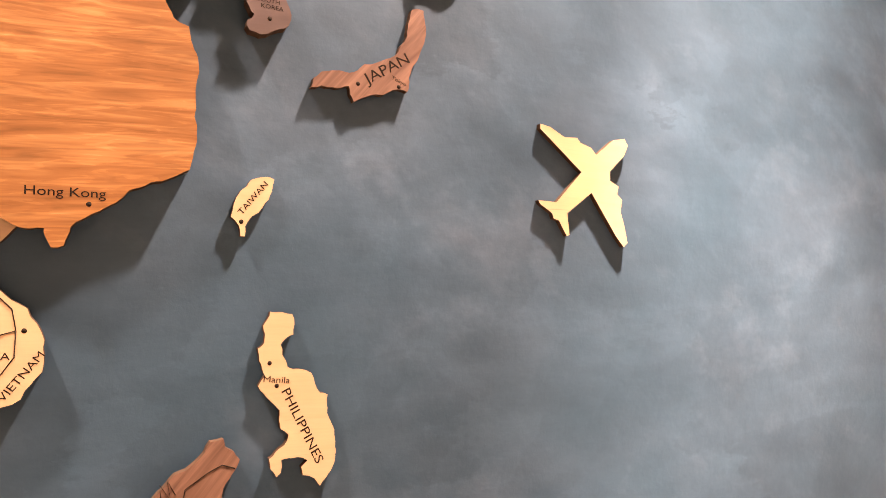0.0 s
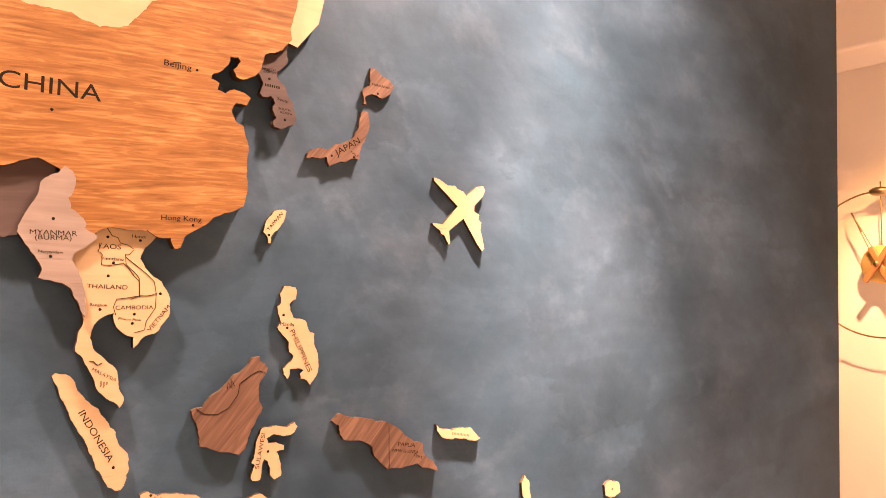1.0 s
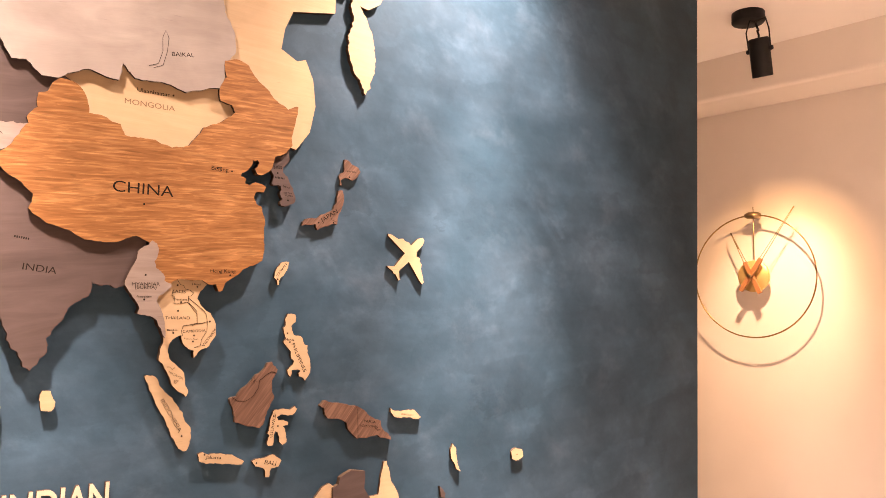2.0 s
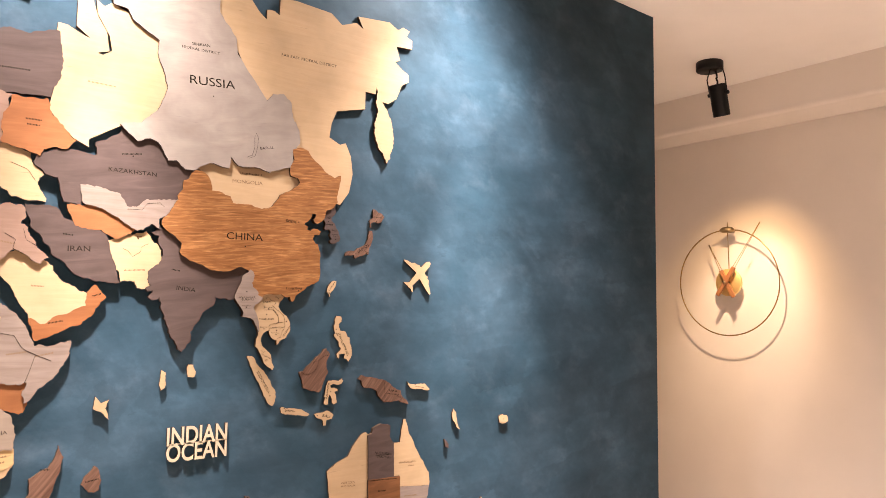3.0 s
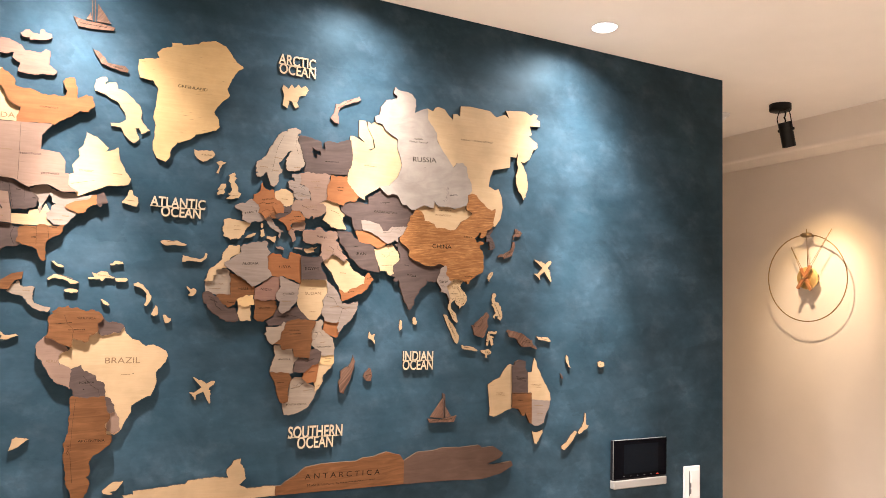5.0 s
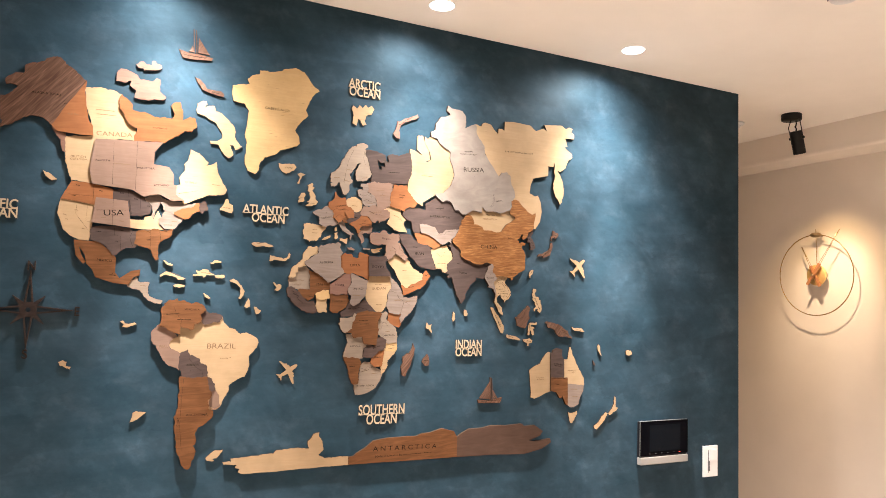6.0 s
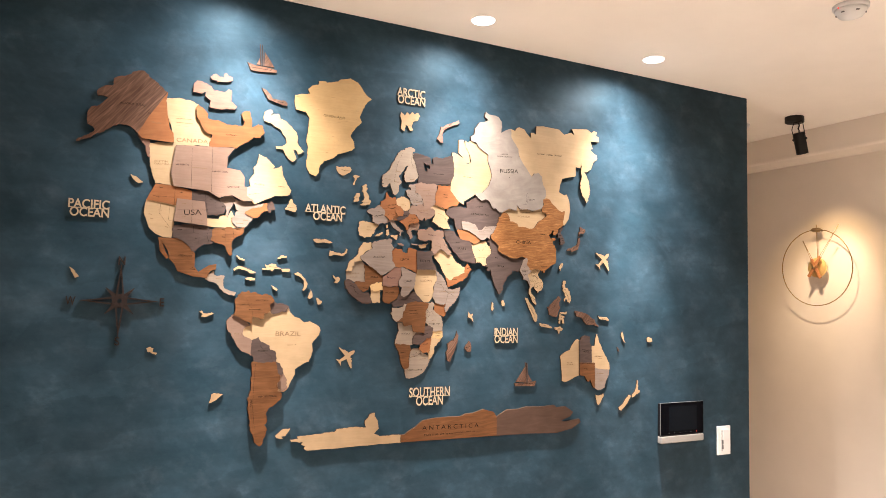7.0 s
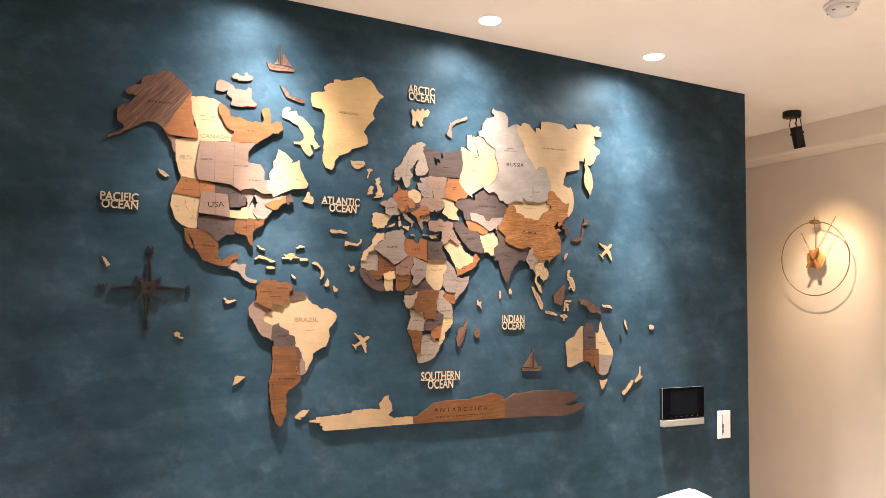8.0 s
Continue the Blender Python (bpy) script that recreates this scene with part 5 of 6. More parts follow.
island("islands", "new_guinea", 1.3, "walnut", [(129, 1650), (136, 1656), (145, 1653), (163, 1650), (180, 1646), (193, 1642), (204, 1635), (215, 1627), (228, 1622), (230, 1613), (236, 1606), (246, 1598), (248, 1593), (240, 1596), (229, 1598), (223, 1603), (213, 1602), (199, 1601), (189, 1601), (181, 1608), (174, 1615), (172, 1623), (164, 1628), (151, 1631), (141, 1633), (137, 1638), (136, 1646)])
island("islands", "solomon", 1, "cream", [(245, 1638), (254, 1633), (264, 1631), (278, 1633), (288, 1632), (296, 1625), (302, 1620), (294, 1618), (280, 1622), (264, 1622), (253, 1625), (246, 1632)])
island("islands", "tasmania", 1, "cream", [(235, 1333), (254, 1329), (274, 1336), (276, 1328), (265, 1311), (254, 1293), (246, 1294), (240, 1312)])
island("islands", "new_zealand_north", 1, "cream", [(445, 1383), (451, 1375), (451, 1343), (462, 1340), (458, 1333), (438, 1323), (423, 1314), (417, 1321), (434, 1338), (442, 1356)])
island("islands", "new_zealand_south", 1, "cream", [(403, 1326), (413, 1321), (396, 1294), (378, 1277), (365, 1265), (353, 1270), (351, 1279), (370, 1290), (388, 1313)])
island("islands", "vanuatu", 1, "cream", [(362, 1567), (366, 1575), (372, 1569), (376, 1550), (384, 1531), (376, 1535), (364, 1553)])
island("islands", "caledonia", 1, "umber", [(342, 1515), (354, 1504), (354, 1495), (345, 1499)])
island("islands", "fiji", 1, "cream", [(496, 1548), (506, 1553), (521, 1549), (525, 1537), (514, 1532), (498, 1536)])
island("islands", "sri_lanka", 1, "cream", [(-196, 1689), (-188, 1688), (-183, 1677), (-186, 1668), (-196, 1669), (-198, 1680)])
island("islands", "maldives", 1, "cream", [(-238, 1682), (-232, 1678), (-232, 1653), (-238, 1649), (-240, 1664)])
island("islands", "seychelles", 1, "cream", [(-334, 1646), (-325, 1635), (-314, 1640), (-319, 1627), (-313, 1610), (-324, 1622), (-336, 1628)])
island("islands", "madagascar", 1.4, "walnut", [(-380, 1579), (-372, 1561), (-376, 1541), (-390, 1500), (-404, 1471), (-417, 1480), (-421, 1501), (-414, 1518), (-416, 1535), (-392, 1547), (-383, 1564)])
island("islands", "mauritius", 1, "walnut", [(-330, 1543), (-324, 1538), (-319, 1521), (-322, 1506), (-336, 1505), (-347, 1518), (-340, 1531)])
island("islands", "svalbard", 1, "cream", [(-613, 2324), (-600, 2314), (-591, 2328), (-581, 2318), (-572, 2331), (-563, 2323), (-552, 2331), (-541, 2320), (-551, 2302), (-567, 2297), (-573, 2280), (-566, 2268), (-578, 2263), (-587, 2280), (-595, 2282), (-600, 2259), (-613, 2267), (-610, 2293), (-617, 2311)])
island("islands", "novaya_zemlya", 1.3, "rose", [(-474, 2251), (-466, 2265), (-461, 2283), (-461, 2293), (-452, 2293), (-436, 2305), (-414, 2314), (-391, 2326), (-386, 2317), (-395, 2309), (-416, 2301), (-436, 2293), (-449, 2280), (-454, 2263), (-450, 2237), (-462, 2238), (-469, 2245)])
island("islands", "sicily", 1, "cream", [(-640, 1899), (-613, 1902), (-617, 1884), (-631, 1892), (-639, 1893)])
island("islands", "sardinia", 1, "cream", [(-657, 1915), (-647, 1918), (-645, 1901), (-652, 1896), (-657, 1900)])
island("islands", "corsica", 1, "cream", [(-655, 1934), (-651, 1934), (-650, 1923), (-655, 1921), (-657, 1928)])
island("islands", "balearics", 1, "cream", [(-698, 1890), (-690, 1899), (-675, 1906), (-668, 1907), (-671, 1900), (-686, 1893)])
island("islands", "crete", 1, "blush", [(-614, 1873), (-601, 1875), (-589, 1869), (-592, 1865), (-609, 1868)])
island("islands", "cyprus", 1, "cream", [(-535, 1872), (-519, 1875), (-497, 1880), (-508, 1871), (-505, 1866), (-523, 1860), (-532, 1864)])
island("islands", "iceland", 1, "cream", [(-838, 2114), (-828, 2111), (-818, 2114), (-792, 2116), (-784, 2106), (-791, 2096), (-814, 2084), (-825, 2089), (-834, 2097)])
island("islands", "faroe", 1, "cream", [(-780, 2087), (-770, 2092), (-755, 2089), (-765, 2082), (-771, 2069), (-774, 2057), (-779, 2059), (-772, 2079)])
island("islands", "ireland", 1, "cream", [(-766, 2030), (-754, 2032), (-752, 2025), (-757, 2017), (-755, 2008), (-760, 2003), (-773, 2000), (-775, 2006), (-770, 2011), (-774, 2015), (-769, 2022)])
island("islands", "britain", 1, "cream", [(-739, 2061), (-732, 2064), (-729, 2058), (-733, 2054), (-725, 2050), (-732, 2041), (-727, 2034), (-721, 2025), (-719, 2012), (-713, 2009), (-716, 2002), (-718, 1996), (-727, 1996), (-739, 1992), (-751, 1993), (-743, 1999), (-739, 2003), (-747, 2005), (-740, 2010), (-737, 2021), (-741, 2030), (-739, 2034), (-747, 2040), (-744, 2052), (-748, 2056)])
island("islands", "baffin", 1, "cream", [(-1079, 2243), (-1077, 2258), (-1069, 2265), (-1053, 2269), (-1050, 2261), (-1056, 2254), (-1055, 2249), (-1045, 2257), (-1032, 2259), (-1026, 2243), (-1010, 2240), (-988, 2222), (-973, 2207), (-968, 2193), (-969, 2175), (-960, 2162), (-947, 2149), (-967, 2137), (-973, 2151), (-981, 2150), (-974, 2133), (-971, 2122), (-984, 2111), (-1000, 2124), (-1015, 2148), (-1036, 2148), (-1038, 2156), (-1018, 2157), (-1004, 2170), (-1007, 2187), (-1018, 2197), (-1024, 2211), (-1037, 2215), (-1051, 2224), (-1077, 2231)])
island("islands", "victoria", 1.5, "rose", [(-1288, 2318), (-1281, 2326), (-1266, 2326), (-1238, 2314), (-1230, 2303), (-1199, 2303), (-1188, 2314), (-1179, 2311), (-1179, 2277), (-1161, 2263), (-1169, 2253), (-1192, 2254), (-1208, 2247), (-1243, 2250), (-1240, 2272), (-1256, 2282), (-1253, 2295), (-1268, 2288), (-1291, 2289)])
island("islands", "elizabeth", 1.5, "rose", [(-1243, 2343), (-1234, 2353), (-1225, 2355), (-1217, 2348), (-1203, 2348), (-1202, 2360), (-1196, 2362), (-1191, 2355), (-1179, 2353), (-1177, 2343), (-1185, 2338), (-1223, 2330), (-1224, 2337), (-1238, 2335)])
island("islands", "ellesmere", 1.3, "walnut", [(-1088, 2334), (-1072, 2328), (-1059, 2316), (-1053, 2305), (-1037, 2304), (-1014, 2304), (-1005, 2294), (-1007, 2288), (-1021, 2289), (-1037, 2294), (-1052, 2297), (-1066, 2300), (-1073, 2313), (-1082, 2323)])
island("islands", "greenland", 1.5, "oak", [(-983, 2327), (-959, 2334), (-935, 2339), (-941, 2354), (-928, 2367), (-907, 2373), (-907, 2385), (-884, 2388), (-879, 2383), (-842, 2393), (-834, 2401), (-799, 2411), (-772, 2401), (-737, 2360), (-723, 2351), (-736, 2341), (-753, 2313), (-763, 2286), (-755, 2270), (-784, 2236), (-794, 2219), (-782, 2202), (-777, 2181), (-786, 2170), (-821, 2157), (-837, 2151), (-851, 2137), (-881, 2126), (-894, 2105), (-898, 2083), (-906, 2073), (-928, 2080), (-938, 2102), (-939, 2120), (-934, 2162), (-941, 2185), (-933, 2258), (-948, 2279), (-978, 2281), (-983, 2300)])
island("islands", "newfoundland", 1, "cream", [(-986, 1991), (-980, 1993), (-976, 1981), (-965, 1975), (-963, 1961), (-967, 1952), (-981, 1955), (-1000, 1958), (-1001, 1962), (-991, 1975)])
island("islands", "cuba", 1, "cream", [(-1151, 1763), (-1144, 1770), (-1134, 1776), (-1124, 1774), (-1112, 1769), (-1097, 1763), (-1083, 1758), (-1091, 1754), (-1103, 1754), (-1107, 1760), (-1119, 1764), (-1135, 1767), (-1148, 1760)])
island("islands", "bahamas", 1, "cream", [(-1145, 1806), (-1140, 1807), (-1132, 1800), (-1117, 1795), (-1121, 1792), (-1135, 1795)])
island("islands", "jamaica", 1, "cream", [(-1115, 1738), (-1100, 1742), (-1084, 1738), (-1087, 1733), (-1099, 1731), (-1112, 1734)])
island("islands", "hispaniola", 1, "cream", [(-1064, 1771), (-1051, 1773), (-1055, 1778), (-1056, 1784), (-1047, 1780), (-1041, 1785), (-1022, 1785), (-1020, 1779), (-1006, 1774), (-1009, 1770), (-1028, 1770), (-1034, 1762), (-1039, 1768), (-1063, 1766)])
island("islands", "puerto_rico", 1, "cream", [(-1005, 1771), (-979, 1772), (-976, 1768), (-981, 1763), (-1003, 1763)])
island("islands", "turks", 1, "cream", [(-1019, 1806), (-1012, 1807), (-1009, 1813), (-990, 1812), (-988, 1807), (-1006, 1806), (-1011, 1802), (-1017, 1802)])
island("islands", "antilles", 1, "cream", [(-963, 1759), (-953, 1763), (-942, 1758), (-928, 1744), (-920, 1730), (-922, 1716), (-930, 1704), (-936, 1707), (-931, 1720), (-931, 1734), (-941, 1746), (-954, 1752), (-962, 1754)])
island("islands", "trinidad", 1, "cream", [(-908, 1709), (-903, 1697), (-903, 1683), (-911, 1679), (-918, 1683), (-914, 1695)])
island("islands", "curacao", 1, "cream", [(-1034, 1719), (-1025, 1715), (-1014, 1706), (-1017, 1703), (-1028, 1708)])
island("islands", "grenada", 1, "cream", [(-890, 1683), (-884, 1683), (-877, 1676), (-870, 1674), (-874, 1665), (-883, 1662), (-888, 1674)])
island("islands", "azores", 1, "cream", [(-906, 1869), (-893, 1872), (-865, 1873), (-842, 1864), (-849, 1861), (-869, 1862), (-894, 1859), (-903, 1864)])
island("islands", "canaries", 1, "cream", [(-851, 1837), (-844, 1835), (-832, 1832), (-822, 1831), (-810, 1828), (-801, 1832), (-795, 1846), (-790, 1843), (-794, 1830), (-805, 1821), (-820, 1822), (-834, 1824), (-843, 1820), (-852, 1819)])
island("islands", "cape_verde", 1, "cream", [(-838, 1756), (-835, 1757), (-827, 1750), (-819, 1753), (-813, 1748), (-815, 1738), (-824, 1732), (-833, 1734), (-827, 1741)])
island("islands", "galapagos", 1, "cream", [(-1244, 1635), (-1237, 1639), (-1232, 1632), (-1220, 1630), (-1208, 1634), (-1201, 1629), (-1213, 1625), (-1230, 1620), (-1238, 1621), (-1234, 1628)])
island("islands", "easter", 1, "cream", [(-1384, 1529), (-1374, 1534), (-1364, 1528), (-1366, 1519), (-1354, 1516), (-1357, 1510), (-1371, 1517), (-1380, 1519)])
island("islands", "hawaii", 1, "cream", [(-1591, 1755), (-1583, 1750), (-1572, 1737), (-1566, 1728), (-1575, 1723), (-1580, 1734)])
island("islands", "juan_fernandez", 1, "cream", [(-1199, 1391), (-1191, 1396), (-1165, 1390), (-1176, 1382), (-1193, 1370), (-1205, 1365)])
island("islands", "haida", 1, "cream", [(-1449, 2026), (-1435, 2021), (-1415, 2005), (-1427, 2001), (-1442, 2011)])
island("islands", "falkland", 1, "cream", [(-1004, 1258), (-993, 1268), (-981, 1277), (-958, 1278), (-965, 1267), (-973, 1256), (-988, 1254), (-980, 1248), (-1000, 1250)])
# plane
plane("plane", "plane", 1, "cream", [(232, 1884), (239, 1883), (250, 1878), (259, 1879), (262, 1876), (270, 1874), (274, 1870), (287, 1881), (296, 1883), (299, 1879), (296, 1872), (285, 1861), (285, 1855), (292, 1852), (291, 1847), (295, 1844), (294, 1836), (297, 1828), (300, 1817), (297, 1814), (291, 1820), (271, 1846), (253, 1832), (255, 1819), (253, 1818), (247, 1827), (243, 1828), (242, 1831), (233, 1836), (232, 1838), (245, 1838), (263, 1858), (232, 1881)])
# boat
boat_piece("boat", "hull", 1.2, "walnut", [(-138, 1390), (-98, 1386), (-41, 1395), (-50, 1376), (-132, 1378)])
boat_piece("boat", "sail", 1, "walnut", [(-87, 1453), (-87, 1389), (-130, 1394)])
boat_piece("boat", "sail", 1, "walnut", [(-80, 1424), (-60, 1394), (-81, 1390)])
boat_piece("boat", "mast", 1.5, "umber", [(-91, 1463), (-88, 1463), (-83, 1387), (-86, 1388)])
boat_piece("boat", "mast", 1.5, "umber", [(-85, 1461), (-82, 1461), (-78, 1387), (-81, 1387)])
# boat2
boat_piece("boat2", "hull", 1.2, "walnut", [(-1135, 2408), (-1105, 2401), (-1079, 2402), (-1042, 2397), (-1045, 2389), (-1096, 2384), (-1124, 2385)])
boat_piece("boat2", "sail", 1, "walnut", [(-1083, 2450), (-1051, 2405), (-1083, 2405)])
boat_piece("boat2", "sail", 1, "walnut", [(-1098, 2427), (-1107, 2406), (-1095, 2406)])
boat_piece("boat2", "mast", 1.5, "umber", [(-1099, 2472), (-1096, 2472), (-1092, 2401), (-1094, 2400)])
boat_piece("boat2", "mast", 1.5, "umber", [(-1092, 2471), (-1090, 2472), (-1085, 2402), (-1088, 2402)])
plane("plane", "plane", 1, "cream", [(-808, 1526), (-803, 1524), (-795, 1518), (-787, 1518), (-785, 1515), (-779, 1512), (-776, 1508), (-763, 1515), (-755, 1515), (-754, 1511), (-757, 1506), (-768, 1498), (-769, 1493), (-764, 1490), (-766, 1486), (-763, 1482), (-765, 1476), (-764, 1469), (-763, 1459), (-766, 1457), (-770, 1463), (-782, 1488), (-800, 1480), (-800, 1468), (-802, 1468), (-805, 1476), (-809, 1478), (-809, 1481), (-816, 1486), (-816, 1488), (-805, 1486), (-787, 1499), (-809, 1524)])

# ---- engraving ----
engrave("china", "CHINA", -110, 1905, 65, 1)
engrave("china", "Beijing", -24, 1939, 21, 0)
engrave("china", "Hong Kong", -14, 1818, 31, 2)
engrave("japan", "JAPAN", 133, 1899, 29, 34)
engrave("japan", "Tokyo", 140, 1894, 9, -18)
engrave("hokkaido", "HOKKAIDO", 166, 1964, 19, 0)
engrave("taiwan", "TAIWAN", 66, 1824, 20, 53)
engrave("philippines", "Manila", 82, 1736, 13, -4)
engrave("philippines", "PHILIPPINES", 96, 1713, 41, -62)
engrave("korea", "NORTH", 52, 1954, 12, 5)
engrave("korea", "KOREA", 53, 1952, 11, 5)
engrave("korea", "Seoul", 66, 1930, 10, -6)
engrave("korea", "SOUTH", 68, 1922, 11, 0)
engrave("korea", "KOREA", 70, 1919, 11, 0)
engrave("myanmar", "MYANMAR", -102, 1800, 30, 2)
engrave("myanmar", "(BURMA)", -102, 1796, 23, 2)
engrave("myanmar", "Naypyidaw", -103, 1786, 16, 0)
engrave("indochina", "LAOS", -64, 1793, 15, 0)
engrave("indochina", "Hanoi", -44, 1802, 10, 0)
engrave("indochina", "Vientiane", -62, 1784, 16, 0)
engrave("indochina", "THAILAND", -64, 1763, 28, 0)
engrave("indochina", "Bangkok", -69, 1749, 12, 0)
engrave("indochina", "CAMBODIA", -44, 1748, 27, 2)
engrave("indochina", "Phnom Penh", -47, 1739, 16, -4)
engrave("indochina", "VIETNAM", -26, 1740, 24, 54)
engrave("indochina", "MALAYSIA", -62, 1698, 19, -28)
engrave("sumatra", "INDONESIA", -64, 1653, 44, -59)
engrave("sulawesi", "SULAWESI", 63, 1630, 29, 82)
engrave("bali", "BALI", 62, 1585, 16, -14)
engrave("java", "Jakarta", -12, 1600, 19, -9)
engrave("new_guinea", "PAPUA", 210, 1622, 20, -9)
engrave("new_guinea", "NEW GUINEA", 209, 1616, 30, -9)
engrave("new_guinea", "Port", 224, 1610, 10, -17)
engrave("siberia", "RUSSIA", -177, 2164, 78, 4)
engrave("siberia", "SIBERIAN", -200, 2224, 31, 6)
engrave("siberia", "FEDERAL DISTRICT", -199, 2215, 64, 2)
engrave("siberia", "BAIKAL", -75, 2066, 26, 11)
engrave("far_east", "FAR EAST FEDERAL DISTRICT", 5, 2245, 114, 2)
engrave("mongolia", "MONGOLIA", -107, 2001, 55, 2)
engrave("mongolia", "Ulaanbaatar", -104, 2016, 36, 2)
engrave("kazakhstan", "KAZAKHSTAN", -297, 1994, 72, 0)
engrave("india", "INDIA", -206, 1812, 31, -6)
engrave("iran", "IRAN", -368, 1868, 31, 2)
engrave("turkey", "TURKEY", -487, 1908, 30, -6)
engrave("ukraine", "UKRAINE", -524, 1990, 40, 10)
engrave("france", "FRANCE", -684, 1962, 32, 14)
engrave("germany", "GERMANY", -640, 2001, 34, 12)
engrave("algeria", "ALGERIA", -680, 1824, 43, 4)
engrave("libya", "LIBYA", -586, 1820, 31, 6)
engrave("egypt", "EGYPT", -510, 1818, 40, 1)
engrave("chad", "CHAD", -574, 1746, 31, 6)
engrave("sudan", "SUDAN", -504, 1750, 45, 3)
engrave("mali", "MALI", -695, 1756, 24, 2)
engrave("niger", "NIGER", -634, 1756, 30, -4)
engrave("nigeria", "NIGERIA", -638, 1707, 33, 3)
engrave("tanzania", "TANZANIA", -467, 1603, 42, 3)
engrave("angola", "ANGOLA", -576, 1569, 34, 0)
engrave("south_africa", "SOUTH AFRICA", -537, 1447, 56, 0)
engrave("greenland", "GREENLAND", -850, 2275, 73, 0)
engrave("iceland", "ICELAND", -806, 2103, 25, 0)
engrave("alaska", "ALASKA (USA)", -1454, 2228, 67, 2)
engrave("nunavut", "NUNAVUT", -1172, 2173, 37, 2)
engrave("british_columbia", "CANADA", -1286, 2142, 89, 3)
engrave("british_columbia", "BRITISH", -1370, 2071, 35, 3)
engrave("british_columbia", "COLUMBIA", -1368, 2064, 41, 4)
engrave("prairies", "ALBERTA", -1311, 2067, 36, 3)
engrave("prairies", "MANITOBA", -1203, 2057, 44, 3)
engrave("prairies", "ONTARIO", -1161, 2014, 38, 3)
engrave("mid_states", "USA", -1276, 1928, 49, 5)
engrave("mexico", "MEXICO", -1291, 1799, 36, -3)
engrave("brazil", "BRAZIL", -976, 1570, 79, 0)
engrave("venezuela", "VENEZUELA", -1062, 1672, 40, -1)
engrave("bolivia", "BOLIVIA", -1052, 1518, 32, 2)
engrave("argentina", "ARGENTINA", -1034, 1380, 58, -1)
engrave("argentina", "CHILE", -1083, 1362, 22, 88)
engrave("peru", "PERU", -1130, 1569, 23, 0)
engrave("northern_territory", "NORTHERN", 188, 1504, 39, -10)
engrave("northern_territory", "TERRITORY", 188, 1497, 38, -12)
engrave("queensland", "QUEENSLAND", 250, 1480, 37, -5)
engrave("western_australia", "WESTERN", 112, 1458, 31, -4)
engrave("western_australia", "AUSTRALIA", 113, 1452, 32, -5)
engrave("antarctic_middle", "A N T A R C T I C A", -396, 1250, 219, -1)
engrave("antarctic_middle", "Made in Ukraine by", -452, 1227, 91, 0)
border("germany", [(-665, 1985), (-653, 1992), (-641, 1987), (-629, 1994), (-616, 1989)])
border("germany", [(-656, 1964), (-646, 1974), (-631, 1969), (-619, 1975), (-603, 1969)])
border("romania", [(-580, 1946), (-565, 1953), (-552, 1949), (-534, 1952)])
border("belarus", [(-581, 2043), (-568, 2039), (-556, 2044), (-540, 2037)])
border("belarus", [(-574, 2020), (-558, 2029), (-545, 2023), (-526, 2021)])
border("levant", [(-465, 1884), (-451, 1876), (-454, 1863), (-440, 1855)])
border("levant", [(-442, 1892), (-438, 1876), (-424, 1868)])
border("greece", [(-572, 1925), (-557, 1921), (-545, 1927), (-530, 1925)])
border("south_africa", [(-552, 1500), (-540, 1496), (-534, 1505), (-518, 1502)])
border("guinea", [(-784, 1735), (-769, 1727), (-763, 1709), (-748, 1698)])
border("cameroon", [(-605, 1686), (-586, 1683), (-568, 1689), (-547, 1684), (-530, 1678)])
border("ethiopia", [(-465, 1743), (-445, 1739), (-434, 1720), (-417, 1711), (-397, 1702)])
border("ethiopia", [(-417, 1711), (-423, 1689), (-429, 1670)])
border("tanzania", [(-498, 1641), (-480, 1644), (-470, 1632)])
border("venezuela", [(-1109, 1678), (-1102, 1658), (-1088, 1644), (-1090, 1624)])
border("bolivia", [(-1062, 1535), (-1044, 1512), (-1026, 1500), (-1022, 1482)])
border("argentina", [(-1074, 1479), (-1077, 1419), (-1078, 1352), (-1070, 1284)])
border("north_states", [(-1245, 1999), (-1240, 1967), (-1232, 1928)])
border("north_states", [(-1212, 1985), (-1210, 1944)])
border("texas", [(-1272, 1888), (-1271, 1868), (-1255, 1866), (-1254, 1829)])
border("texas", [(-1224, 1888), (-1233, 1864), (-1225, 1841)])
border("florida", [(-1181, 1888), (-1179, 1843)])
border("florida", [(-1158, 1889), (-1153, 1853)])
border("north_west_states", [(-1328, 2005), (-1328, 1944)])
border("north_west_states", [(-1388, 1969), (-1329, 1968)])
border("west_states", [(-1365, 1948), (-1367, 1918), (-1334, 1876)])
border("west_states", [(-1340, 1944), (-1342, 1900), (-1323, 1898)])
border("south_russia", [(-463, 1987), (-441, 1979), (-431, 1964)])
border("ukraine", [(-546, 1992), (-529, 1984), (-505, 1983)])
border("indochina", [(-67, 1807), (-63, 1801), (-59, 1800), (-57, 1796), (-52, 1795), (-47, 1792), (-50, 1788), (-53, 1788), (-52, 1780), (-45, 1774), (-42, 1770), (-41, 1757), (-47, 1754)])
border("indochina", [(-70, 1795), (-72, 1789), (-69, 1787), (-69, 1779), (-63, 1779), (-54, 1781), (-49, 1776), (-46, 1772), (-42, 1768), (-41, 1756)])
border("indochina", [(-53, 1786), (-45, 1780), (-37, 1774), (-31, 1768), (-29, 1759), (-35, 1757), (-41, 1757), (-50, 1755), (-57, 1754), (-59, 1748), (-57, 1742)])
border("indochina", [(-29, 1759), (-29, 1748), (-35, 1738), (-36, 1731), (-43, 1729)])
